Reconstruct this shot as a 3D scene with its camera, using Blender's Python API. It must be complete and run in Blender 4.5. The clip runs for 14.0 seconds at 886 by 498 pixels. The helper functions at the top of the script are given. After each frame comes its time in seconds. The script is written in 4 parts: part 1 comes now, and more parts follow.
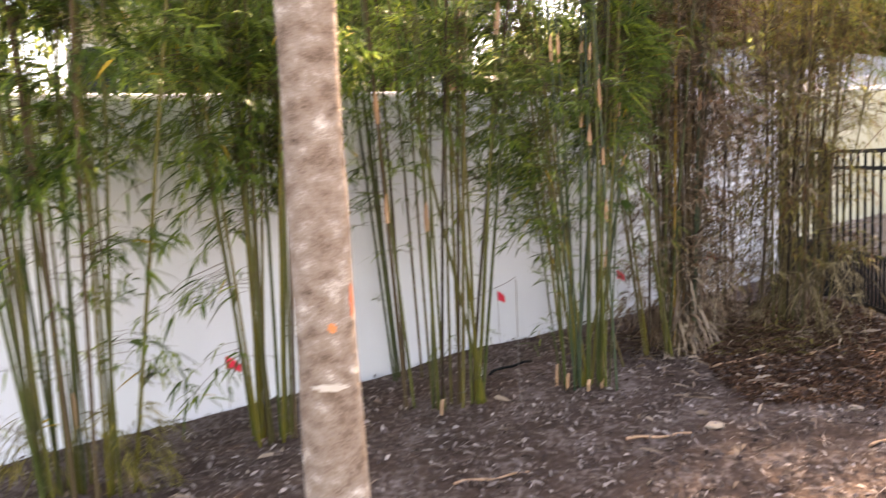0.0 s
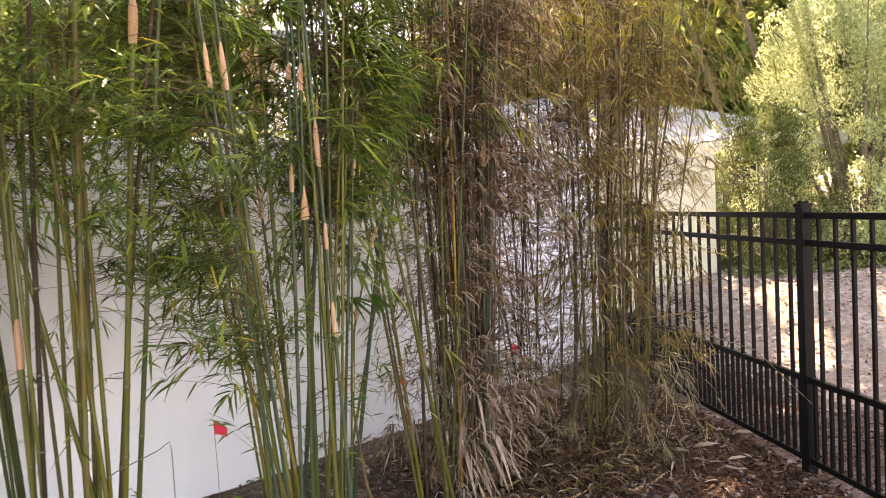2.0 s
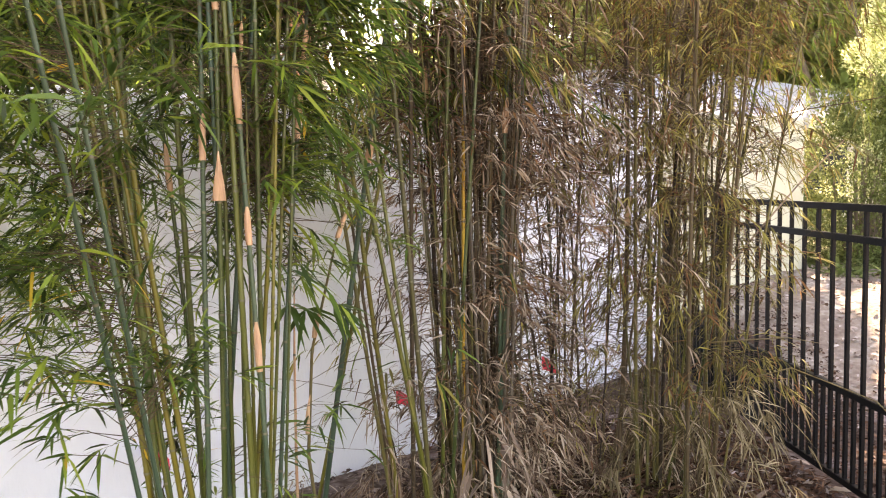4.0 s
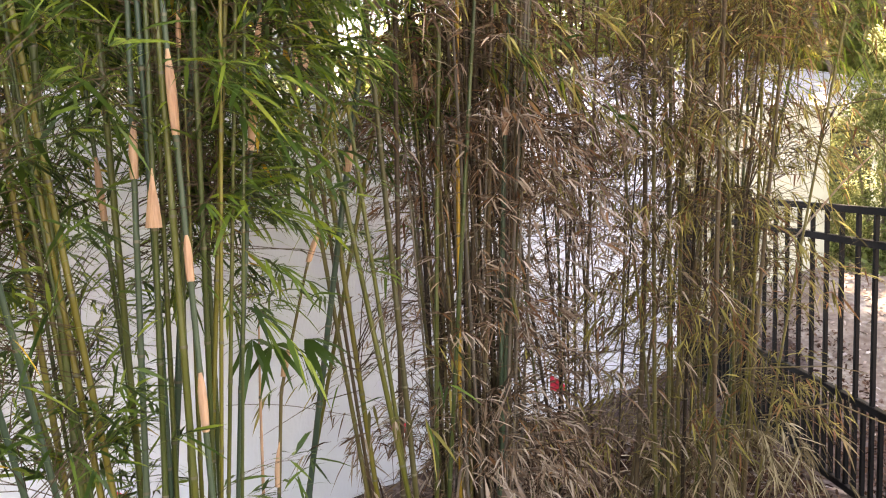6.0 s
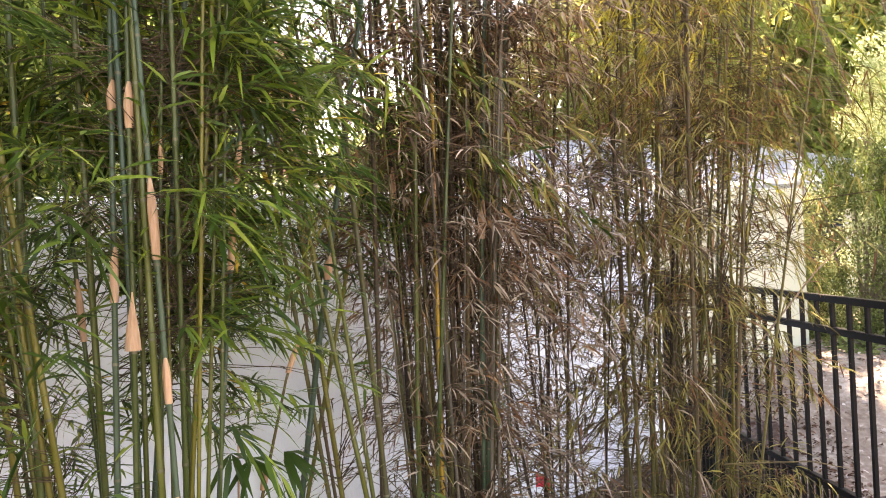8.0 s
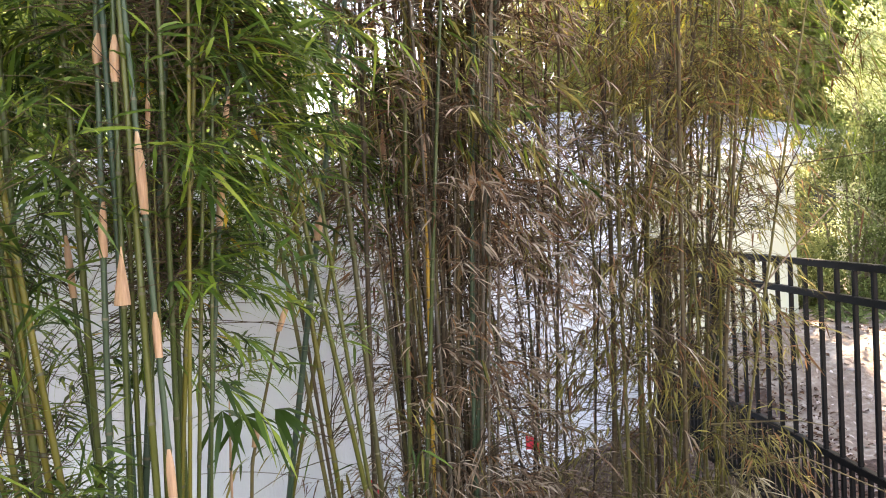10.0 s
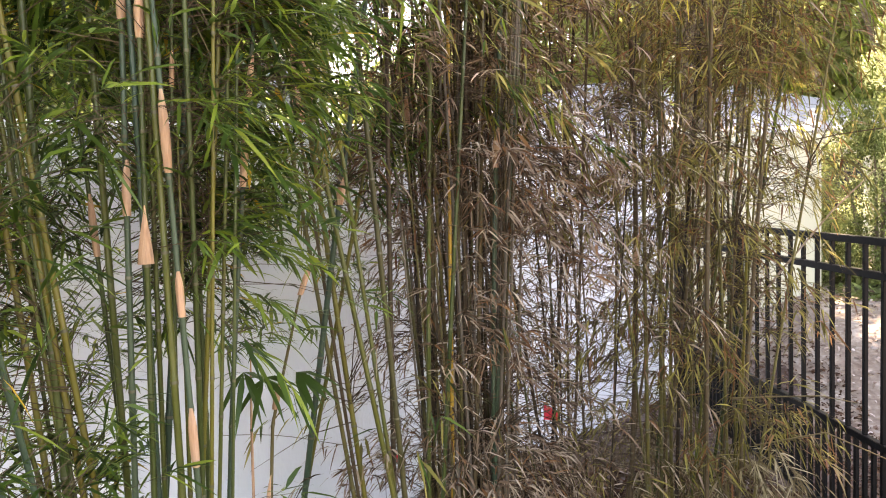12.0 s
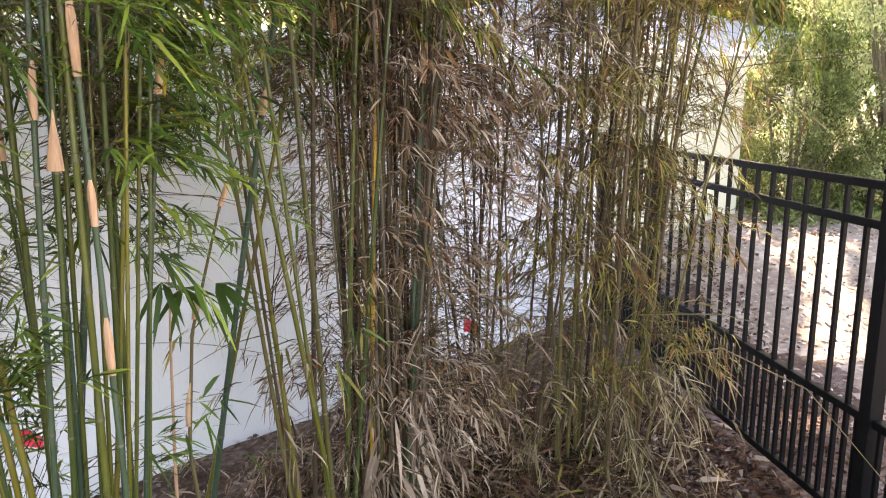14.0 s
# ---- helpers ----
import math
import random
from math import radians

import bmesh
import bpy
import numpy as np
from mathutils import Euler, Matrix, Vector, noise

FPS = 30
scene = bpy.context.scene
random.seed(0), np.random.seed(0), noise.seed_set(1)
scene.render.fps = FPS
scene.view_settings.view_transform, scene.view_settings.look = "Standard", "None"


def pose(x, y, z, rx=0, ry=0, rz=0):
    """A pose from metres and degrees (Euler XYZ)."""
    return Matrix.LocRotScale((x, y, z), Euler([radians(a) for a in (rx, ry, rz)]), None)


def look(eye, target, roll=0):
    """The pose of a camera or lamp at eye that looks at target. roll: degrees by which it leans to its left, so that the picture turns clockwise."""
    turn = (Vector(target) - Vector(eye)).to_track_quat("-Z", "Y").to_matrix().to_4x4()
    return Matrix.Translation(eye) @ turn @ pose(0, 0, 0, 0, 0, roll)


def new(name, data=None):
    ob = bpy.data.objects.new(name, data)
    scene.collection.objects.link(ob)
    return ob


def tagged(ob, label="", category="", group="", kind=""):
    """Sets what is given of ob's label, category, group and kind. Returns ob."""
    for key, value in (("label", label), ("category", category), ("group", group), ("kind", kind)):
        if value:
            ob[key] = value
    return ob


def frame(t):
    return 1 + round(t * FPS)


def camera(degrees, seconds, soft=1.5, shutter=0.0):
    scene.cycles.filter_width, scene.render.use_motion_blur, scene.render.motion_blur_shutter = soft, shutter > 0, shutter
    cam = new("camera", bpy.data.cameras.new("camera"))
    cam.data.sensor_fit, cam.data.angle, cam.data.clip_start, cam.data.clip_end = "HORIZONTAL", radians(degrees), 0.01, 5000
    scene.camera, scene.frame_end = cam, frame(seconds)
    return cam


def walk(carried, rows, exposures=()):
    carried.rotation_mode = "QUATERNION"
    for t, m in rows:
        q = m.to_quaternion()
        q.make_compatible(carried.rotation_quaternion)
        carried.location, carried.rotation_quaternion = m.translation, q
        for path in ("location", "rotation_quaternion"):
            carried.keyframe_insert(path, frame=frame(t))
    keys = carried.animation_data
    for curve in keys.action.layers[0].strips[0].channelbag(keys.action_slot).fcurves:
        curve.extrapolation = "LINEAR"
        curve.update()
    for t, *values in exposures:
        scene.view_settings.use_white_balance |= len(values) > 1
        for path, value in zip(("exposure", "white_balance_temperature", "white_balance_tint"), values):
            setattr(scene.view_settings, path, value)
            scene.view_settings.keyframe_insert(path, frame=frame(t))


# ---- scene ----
cam = camera(60.5, 14.0, soft=1.0, shutter=0.3)
METRES, EYE, TILT, LEAN, TURN = 3.1, 1.25, -6.3, 2.9, 3.55
ROWS = [
    (0.0, 0.0, 0.0, 0.0, -0.0, 0.0, 0.0),
    (0.5, 0.0888, 0.1037, 0.0379, -5.88, 3.54, 1.26),
    (1.0, 0.1477, 0.2231, 0.0607, -8.98, 5.06, 1.74),
    (1.5, 0.1963, 0.3368, 0.0729, -10.18, 4.35, 1.67),
    (2.0, 0.2307, 0.4343, 0.0894, -11.24, 3.35, 1.59),
    (2.5, 0.2445, 0.5197, 0.1061, -11.52, 2.75, 1.38),
    (3.0, 0.2832, 0.5882, 0.1061, -9.75, 2.65, 0.71),
    (5.5, 0.3816, 0.7793, 0.1501, -5.46, -0.37, -0.81),
    (6.0, 0.3793, 0.7879, 0.1571, -5.63, 0.6, -0.26),
    (6.5, 0.379, 0.7856, 0.1705, -6.31, 2.2, 0.39),
    (7.0, 0.382, 0.7813, 0.1775, -6.61, 4.17, 0.86),
    (7.5, 0.3833, 0.7774, 0.183, -6.61, 6.46, 0.96),
    (10.0, 0.3871, 0.7743, 0.1689, -7.15, 4.48, 1.01),
    (10.5, 0.3856, 0.7749, 0.1662, -7.42, 3.52, 1.4),
    (11.0, 0.3854, 0.7793, 0.1641, -6.58, 2.55, 1.32),
    (11.5, 0.3839, 0.7804, 0.1632, -5.84, 2.37, 0.8),
    (12.0, 0.3835, 0.7816, 0.1646, -5.87, 2.37, -0.11),
    (12.5, 0.3818, 0.7811, 0.1721, -6.76, 2.02, -0.98),
    (13.0, 0.3849, 0.7776, 0.1746, -8.4, 0.86, -1.66),
    (13.5, 0.3901, 0.7747, 0.1718, -10.32, -1.55, -2.03),
    (14.0, 0.3897, 0.7732, 0.1685, -11.05, -4.16, -1.88),
]
walk(cam, [(t, pose(0, 0, EYE, TILT, LEAN, TURN) @ pose(METRES * x, METRES * y, METRES * z, 90 + pitch, roll, yaw)) for t, x, y, z, yaw, pitch, roll in ROWS],
     exposures=[(0.0, 3.19, 10300, 27), (0.5, 3.2, 10200, 26), (1.5, 3.31, 10700, 29), (2.0, 3.4, 10800, 29), (3.0, 3.63, 10600, 26), (5.5, 3.69, 10300, 27), (7.5, 3.6, 10100, 26), (10.0, 3.6, 9150, 21), (11.0, 3.61, 9350, 22), (12.5, 3.61, 9700, 25), (13.0, 3.61, 9700, 26), (14.0, 3.66, 9300, 23)])

# ---- light: a high sun beyond the wall, open sky ----
SUN_ELEV, SUN_AZ = radians(52), math.atan2(0.38, 0.92)
world = bpy.data.worlds.new("sky")
scene.world = world
world.use_nodes = True
wn = world.node_tree
sky = wn.nodes.new("ShaderNodeTexSky")
sky.sky_type, sky.sun_disc = "NISHITA", False
sky.sun_elevation, sky.sun_rotation = SUN_ELEV, SUN_AZ
wn.links.new(sky.outputs[0], wn.nodes["Background"].inputs[0])
wn.nodes["Background"].inputs[1].default_value = 0.15
sun = new("sun", bpy.data.lights.new("sun", "SUN"))
sun.data.energy, sun.data.angle, sun.data.color = 4.0, radians(0.6), (1.0, 0.95, 0.86)
to_sun = Vector((math.sin(SUN_AZ) * math.cos(SUN_ELEV), math.cos(SUN_AZ) * math.cos(SUN_ELEV), math.sin(SUN_ELEV)))
sun.matrix_world = look(to_sun * 30, (0, 0, 0))


# ---- materials ----
def material(name, ramp, scale=8.0, detail=4.0, rough=0.8, bump=0.0, bump_scale=60.0, vary=0.0, source="noise", stretch=(1, 1, 1), translucent=0.0, metal=0.0, spec=0.3, fine=0.25, mottle=0.3):
    """Ramp of colours over a two-scale noise or over a random value per piece; optional translucency."""
    m = bpy.data.materials.new(name)
    m.use_nodes = True
    n, l = m.node_tree.nodes, m.node_tree.links
    b = n["Principled BSDF"]
    b.inputs["Roughness"].default_value, b.inputs["Metallic"].default_value = rough, metal
    b.inputs["Specular IOR Level"].default_value = spec
    tc, mp = n.new("ShaderNodeTexCoord"), n.new("ShaderNodeMapping")
    mp.inputs["Scale"].default_value = stretch
    l.new(tc.outputs["Object"], mp.inputs["Vector"])
    big, small = n.new("ShaderNodeTexNoise"), n.new("ShaderNodeTexNoise")
    big.inputs["Scale"].default_value, big.inputs["Detail"].default_value = scale, detail
    small.inputs["Scale"].default_value, small.inputs["Detail"].default_value = scale * 9, 6
    l.new(mp.outputs[0], big.inputs["Vector"]), l.new(mp.outputs[0], small.inputs["Vector"])
    mix = n.new("ShaderNodeMix")
    mix.inputs["Factor"].default_value = fine
    l.new(big.outputs["Fac"], mix.inputs["A"]), l.new(small.outputs["Fac"], mix.inputs["B"])
    value = mix.outputs["Result"]
    if source in ("island", "object"):
        rnd = n.new("ShaderNodeNewGeometry").outputs["Random Per Island"] if source == "island" else n.new("ShaderNodeObjectInfo").outputs["Random"]
        mix2 = n.new("ShaderNodeMix")
        mix2.inputs["Factor"].default_value = mottle
        l.new(rnd, mix2.inputs["A"]), l.new(value, mix2.inputs["B"])
        value = mix2.outputs["Result"]
    cr = n.new("ShaderNodeValToRGB")
    lo, hi = (0.3, 0.7) if source == "noise" else (0.08, 0.92)
    el = cr.color_ramp.elements
    while len(el) < len(ramp):
        el.new(0.5)
    for i, c in enumerate(ramp):
        el[i].position, el[i].color = lo + (hi - lo) * i / max(1, len(ramp) - 1), (*c, 1)
    l.new(value, cr.inputs[0])
    l.new(cr.outputs[0], b.inputs["Base Color"])
    if bump:
        bn, tx = n.new("ShaderNodeBump"), n.new("ShaderNodeTexNoise")
        tx.inputs["Scale"].default_value, tx.inputs["Detail"].default_value = bump_scale, 8
        l.new(mp.outputs[0], tx.inputs["Vector"])
        bn.inputs["Strength"].default_value, bn.inputs["Distance"].default_value = bump, 0.01
        l.new(tx.outputs["Fac"], bn.inputs["Height"]), l.new(bn.outputs[0], b.inputs["Normal"])
    if translucent:
        tr, ms = n.new("ShaderNodeBsdfTranslucent"), n.new("ShaderNodeMixShader")
        ms.inputs[0].default_value = translucent
        gm = n.new("ShaderNodeGamma")
        gm.inputs[1].default_value = 0.75
        l.new(cr.outputs[0], gm.inputs[0]), l.new(gm.outputs[0], tr.inputs["Color"])
        l.new(b.outputs[0], ms.inputs[1]), l.new(tr.outputs[0], ms.inputs[2])
        l.new(ms.outputs[0], n["Material Output"].inputs["Surface"])
    return m


# Cream far stretch; its dimmer light is put into the darker colour.
M_WALL_CREAM = material("cream_shaded_stucco", [(0.35, 0.34, 0.255), (0.41, 0.4, 0.305), (0.45, 0.44, 0.345)], scale=1.1, rough=0.9, bump=0.25, bump_scale=90, stretch=(1, 1, 0.45))
M_WALL = material("white_stucco", [(0.595, 0.627, 0.672), (0.65, 0.687, 0.735), (0.69, 0.725, 0.77)], scale=1.1, rough=0.9, bump=0.25, bump_scale=90, stretch=(1, 1, 0.45))
M_MULCH = material("mulch_soil", [(0.022, 0.012, 0.009), (0.062, 0.039, 0.03), (0.185, 0.15, 0.14)], scale=3.5, detail=10, rough=0.9, bump=0.9, bump_scale=45, fine=0.5, spec=0.2)
M_LITTER = material("dry_litter", [(0.02, 0.011, 0.009), (0.062, 0.041, 0.035), (0.13, 0.1, 0.09), (0.33, 0.28, 0.26)], source="island", rough=0.75, spec=0.25)
M_BARKLIT = material("red_brown_bark", [(0.014, 0.006, 0.004), (0.036, 0.017, 0.010), (0.072, 0.036, 0.021), (0.18, 0.105, 0.068)], source="island", rough=0.9, spec=0.08)
M_SANDLIT = material("pale_litter", [(0.1, 0.055, 0.04), (0.22, 0.155, 0.122), (0.42, 0.365, 0.33)], source="island", rough=0.85)
M_LEAF = material("bamboo_leaf", [(0.010, 0.026, 0.004), (0.027, 0.062, 0.010), (0.052, 0.106, 0.016), (0.09, 0.152, 0.02), (0.2, 0.265, 0.03)], source="island", rough=0.4, translucent=0.5, spec=0.32, mottle=0.15)
M_YELLOW = material("yellow_leaf", [(0.3, 0.2, 0.02), (0.5, 0.3, 0.03)], source="island", rough=0.6, translucent=0.4)
M_OLIVE = material("olive_leaf", [(0.024, 0.02, 0.006), (0.084, 0.072, 0.018), (0.168, 0.144, 0.036), (0.33, 0.275, 0.075)], source="island", rough=0.55, translucent=0.38, spec=0.15)
M_DRY = material("dry_leaf", [(0.03, 0.016, 0.009), (0.108, 0.067, 0.042), (0.21, 0.146, 0.1), (0.39, 0.315, 0.24)], source="island", rough=0.7, translucent=0.25, spec=0.2, mottle=0.15)
M_CULM_GREY = material("dead_grey_culm", [(0.05, 0.04, 0.03), (0.13, 0.108, 0.082), (0.24, 0.21, 0.165)], source="object", scale=6, stretch=(4, 4, 0.8), rough=0.7)
M_TWIG = material("dry_twig", [(0.035, 0.023, 0.014), (0.11, 0.08, 0.052)], source="island", rough=0.8, spec=0.12)
M_CULM = material("green_culm", [(0.012, 0.022, 0.006), (0.025, 0.04, 0.009), (0.045, 0.06, 0.012), (0.078, 0.08, 0.015), (0.11, 0.1, 0.022)], source="object", scale=9, stretch=(2, 2, 0.7), rough=0.4, spec=0.35, mottle=0.62, bump=0.15, bump_scale=70)
M_CULM_BLUE = material("bluish_culm", [(0.010, 0.026, 0.016), (0.021, 0.044, 0.026), (0.033, 0.056, 0.03), (0.06, 0.085, 0.05)], source="object", scale=9, stretch=(2, 2, 0.7), rough=0.45, spec=0.35, mottle=0.62, bump=0.15, bump_scale=70)
M_CULM_GOLD = material("golden_culm", [(0.03, 0.042, 0.007), (0.055, 0.06, 0.008), (0.095, 0.082, 0.010), (0.14, 0.105, 0.014)], source="object", scale=9, stretch=(2, 2, 0.7), rough=0.42, spec=0.35, mottle=0.62, bump=0.15, bump_scale=70)
M_AMBER = material("amber_culm", [(0.16, 0.085, 0.012), (0.3, 0.17, 0.02), (0.4, 0.25, 0.04)], source="object", scale=9, stretch=(2, 2, 0.7), rough=0.45, mottle=0.7)
M_CULM_OLIVE = material("olive_culm", [(0.022, 0.02, 0.008), (0.05, 0.044, 0.013), (0.085, 0.072, 0.02), (0.125, 0.105, 0.036)], source="object", scale=9, stretch=(2, 2, 0.7), rough=0.5, spec=0.3, mottle=0.6, bump=0.15, bump_scale=70)
M_STRAW = material("straw_leaf", [(0.035, 0.025, 0.012), (0.095, 0.072, 0.036), (0.185, 0.145, 0.08), (0.42, 0.35, 0.23)], source="island", rough=0.7, translucent=0.35, spec=0.15)
M_CULM_DARK = material("weathered_culm", [(0.013, 0.008, 0.005), (0.04, 0.027, 0.016), (0.08, 0.056, 0.03), (0.09, 0.075, 0.028)], source="object", scale=6, stretch=(4, 4, 0.8), rough=0.6, spec=0.2)
M_NODE = material("node_ring", [(0.05, 0.046, 0.028), (0.13, 0.12, 0.08)], scale=12, rough=0.6)
M_SHEATH = material("papery_sheath", [(0.26, 0.14, 0.078), (0.46, 0.27, 0.165), (0.56, 0.37, 0.245)], scale=22, stretch=(1.5, 1.5, 0.12), rough=0.55, bump=0.4, bump_scale=120, translucent=0.2, fine=0.45)
M_RUSTLEAF = material("rust_leaf", [(0.06, 0.02, 0.008), (0.13, 0.055, 0.022), (0.24, 0.12, 0.05)], source="island", rough=0.8, translucent=0.35)
# Brighter gold than the olive leaf, for sun glowing through the clump tops.
M_GOLDLEAF = material("golden_glow_leaf", [(0.12, 0.12, 0.015), (0.24, 0.22, 0.02), (0.42, 0.33, 0.03)], source="island", rough=0.55, translucent=0.55)
M_LIMELEAF = material("lime_leaf", [(0.04, 0.075, 0.008), (0.09, 0.15, 0.012), (0.17, 0.24, 0.02)], source="island", rough=0.5, translucent=0.5)
M_SHEATH_OLD = material("old_sheath", [(0.09, 0.06, 0.042), (0.19, 0.135, 0.1), (0.34, 0.265, 0.205)], source="island", rough=0.8)
M_BARK = material("grey_bark", [(0.045, 0.028, 0.018), (0.17, 0.12, 0.09), (0.25, 0.2, 0.165), (0.52, 0.47, 0.42)], scale=17, detail=6, stretch=(0.8, 0.8, 1.1), rough=0.9, bump=0.8, bump_scale=40, fine=0.3)
M_LIMB = material("dark_limb", [(0.09, 0.07, 0.05), (0.17, 0.14, 0.11)], scale=8, rough=0.9, bump=0.5)
M_ORANGE = material("orange_paint", [(0.5, 0.15, 0.05), (0.6, 0.22, 0.09)], scale=20, rough=0.6)
M_RUST = material("red_lichen", [(0.35, 0.09, 0.05), (0.48, 0.16, 0.09)], scale=30, rough=0.9)
M_LICHEN = material("pale_lichen", [(0.4, 0.35, 0.3), (0.5, 0.45, 0.39)], scale=20, rough=0.9)
M_IRON = material("black_coated_metal", [(0.003, 0.003, 0.0035), (0.006, 0.006, 0.007)], scale=6, rough=0.5, spec=0.1, bump=0.05)
M_FLAG = material("red_plastic_flag", [(0.85, 0.02, 0.05), (0.9, 0.05, 0.08)], scale=10, rough=0.5, translucent=0.45)
M_WIRE = material("steel_wire", [(0.12, 0.11, 0.1), (0.2, 0.19, 0.18)], scale=10, rough=0.5, metal=0.6)
M_SHRUB = material("pale_shrub_leaf", [(0.17, 0.21, 0.085), (0.3, 0.36, 0.16), (0.43, 0.49, 0.25), (0.56, 0.61, 0.37)], source="island", rough=0.7, translucent=0.38, spec=0.1)
M_HEDGE = material("yellow_green_leaf", [(0.035, 0.05, 0.014), (0.09, 0.118, 0.036), (0.19, 0.225, 0.08)], source="island", rough=0.7, translucent=0.3, spec=0.1)
M_TREELEAF = material("tree_leaf", [(0.08, 0.12, 0.025), (0.17, 0.23, 0.05), (0.32, 0.38, 0.1)], source="island", rough=0.6, translucent=0.5)
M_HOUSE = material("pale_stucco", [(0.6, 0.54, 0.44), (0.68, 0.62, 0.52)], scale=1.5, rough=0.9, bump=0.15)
M_HOUSE2 = material("terracotta_stucco", [(0.38, 0.19, 0.13), (0.46, 0.26, 0.18)], scale=1.5, rough=0.9, bump=0.15)
M_ROOF = material("blue_grey_shingle", [(0.27, 0.29, 0.33), (0.38, 0.4, 0.44)], source="object", scale=3, rough=0.8, bump=0.3)
M_TRIM = material("white_trim", [(0.72, 0.72, 0.72), (0.8, 0.8, 0.8)], scale=4, rough=0.6)
M_GLASS = material("window_glass", [(0.03, 0.04, 0.05), (0.05, 0.06, 0.08)], scale=2, rough=0.08, spec=0.8)


# ---- mesh helpers ----
rng = np.random.default_rng(7)


def mesh_from(name, verts, quads=None, tris=None, mats=(), index=None, smooth=False):
    me = bpy.data.meshes.new(name)
    verts = np.asarray(verts, dtype=np.float32).reshape(-1, 3)
    loops, sizes = [], []
    if quads is not None and len(quads):
        loops.append(np.asarray(quads, dtype=np.int32).ravel()), sizes.append(np.full(len(quads), 4, np.int32))
    if tris is not None and len(tris):
        loops.append(np.asarray(tris, dtype=np.int32).ravel()), sizes.append(np.full(len(tris), 3, np.int32))
    loops, sizes = np.concatenate(loops), np.concatenate(sizes)
    me.vertices.add(len(verts)), me.loops.add(len(loops)), me.polygons.add(len(sizes))
    me.vertices.foreach_set("co", verts.ravel())
    me.loops.foreach_set("vertex_index", loops)
    me.polygons.foreach_set("loop_start", np.concatenate([[0], np.cumsum(sizes)[:-1]]).astype(np.int32))
    for m in mats:
        me.materials.append(m)
    if index is not None:
        me.polygons.foreach_set("material_index", np.asarray(index, dtype=np.int32))
    if smooth:
        me.polygons.foreach_set("use_smooth", np.ones(len(sizes), dtype=bool))
    me.update(calc_edges=True)
    me.validate()
    return me


def part_np(name, me, parent=None, label="", kind=""):
    ob = new(name, me)
    ob.parent = parent
    return tagged(ob, label=label, kind=kind)


def part(name, bm, mat, parent=None, label=""):
    me = bpy.data.meshes.new(name)
    bm.normal_update()
    bm.to_mesh(me)
    bm.free()
    me.materials.append(mat)
    ob = new(name, me)
    ob.parent = parent
    return tagged(ob, label=label)


def thing(name, at, label, category, group=""):
    e = new(name)
    e.location = at
    e.empty_display_size = 0.1
    return tagged(e, label=label, category=category, group=group)


def box(bm, x0, y0, z0, x1, y1, z1, bevel=0.0):
    r = bmesh.ops.create_cube(bm, size=1.0)
    for v in r["verts"]:
        v.co = Vector(((x0 + x1) / 2 + v.co.x * (x1 - x0), (y0 + y1) / 2 + v.co.y * (y1 - y0), (z0 + z1) / 2 + v.co.z * (z1 - z0)))
    if bevel:
        edges = {e for v in r["verts"] for e in v.link_edges}
        bmesh.ops.bevel(bm, geom=list(edges), offset=bevel, segments=2, affect="EDGES")


def unit(v):
    return v / np.maximum(np.linalg.norm(v, axis=-1, keepdims=True), 1e-9)


def tube(points, radii, sides=6, cap=True):
    """Vertices and quads of a tube along a path."""
    P, R = np.asarray(points, float), np.asarray(radii, float)
    T = unit(np.gradient(P, axis=0))
    ref = np.array([1.0, 0, 0]) if abs(T[0, 0]) < 0.8 else np.array([0, 1.0, 0])
    U = unit(np.cross(T, ref))
    V = np.cross(T, U)
    a = np.linspace(0, 2 * np.pi, sides, endpoint=False)
    ring = U[:, None] * np.cos(a)[None, :, None] + V[:, None] * np.sin(a)[None, :, None]
    verts = (P[:, None] + ring * R[:, None, None]).reshape(-1, 3)
    n = len(P)
    i, j = np.meshgrid(np.arange(n - 1), np.arange(sides), indexing="ij")
    q = np.stack([i * sides + j, i * sides + (j + 1) % sides, (i + 1) * sides + (j + 1) % sides, (i + 1) * sides + j], -1).reshape(-1, 4)
    return verts, q


def blades(P, D, L, W, droop=0.25, curl=0.0):
    """Lance-shaped leaves: six vertices and four triangles' worth of faces each."""
    n = len(P)
    D = unit(D)
    S = unit(np.cross(D, np.array([0, 0, 1.0]) + rng.normal(0, 0.35, (n, 3))))
    N = np.cross(S, D)
    down = np.array([0, 0, -1.0])
    def at(u, side, lift):
        c = P + D * (L * u)[:, None] + down * (np.asarray(droop) * L * u ** 2)[:, None]
        return c + S * (W * side)[:, None] + N * (W * lift)[:, None]
    one = np.ones(n)
    v = np.stack([at(one * 0, 0, 0), at(one * 0.28, 0.5, 0.18), at(one * 0.28, -0.5, 0.18 + curl), at(one * 0.68, 0.36, 0.12), at(one * 0.68, -0.36, 0.12 + curl), at(one, 0, 0)], 1).reshape(-1, 3)
    b = (np.arange(n) * 6)[:, None]
    return v, b + np.array([[1, 2, 4, 3]]), np.concatenate([b + np.array([[0, 2, 1]]), b + np.array([[3, 4, 5]])])


def merge(chunks):
    """Joins (verts, quads, tris) chunks."""
    V, Q, T, k = [], [], [], 0
    for v, q, t in chunks:
        V.append(v)
        if q is not None and len(q):
            Q.append(q + k)
        if t is not None and len(t):
            T.append(t + k)
        k += len(v)
    return np.concatenate(V), (np.concatenate(Q) if Q else None), (np.concatenate(T) if T else None)


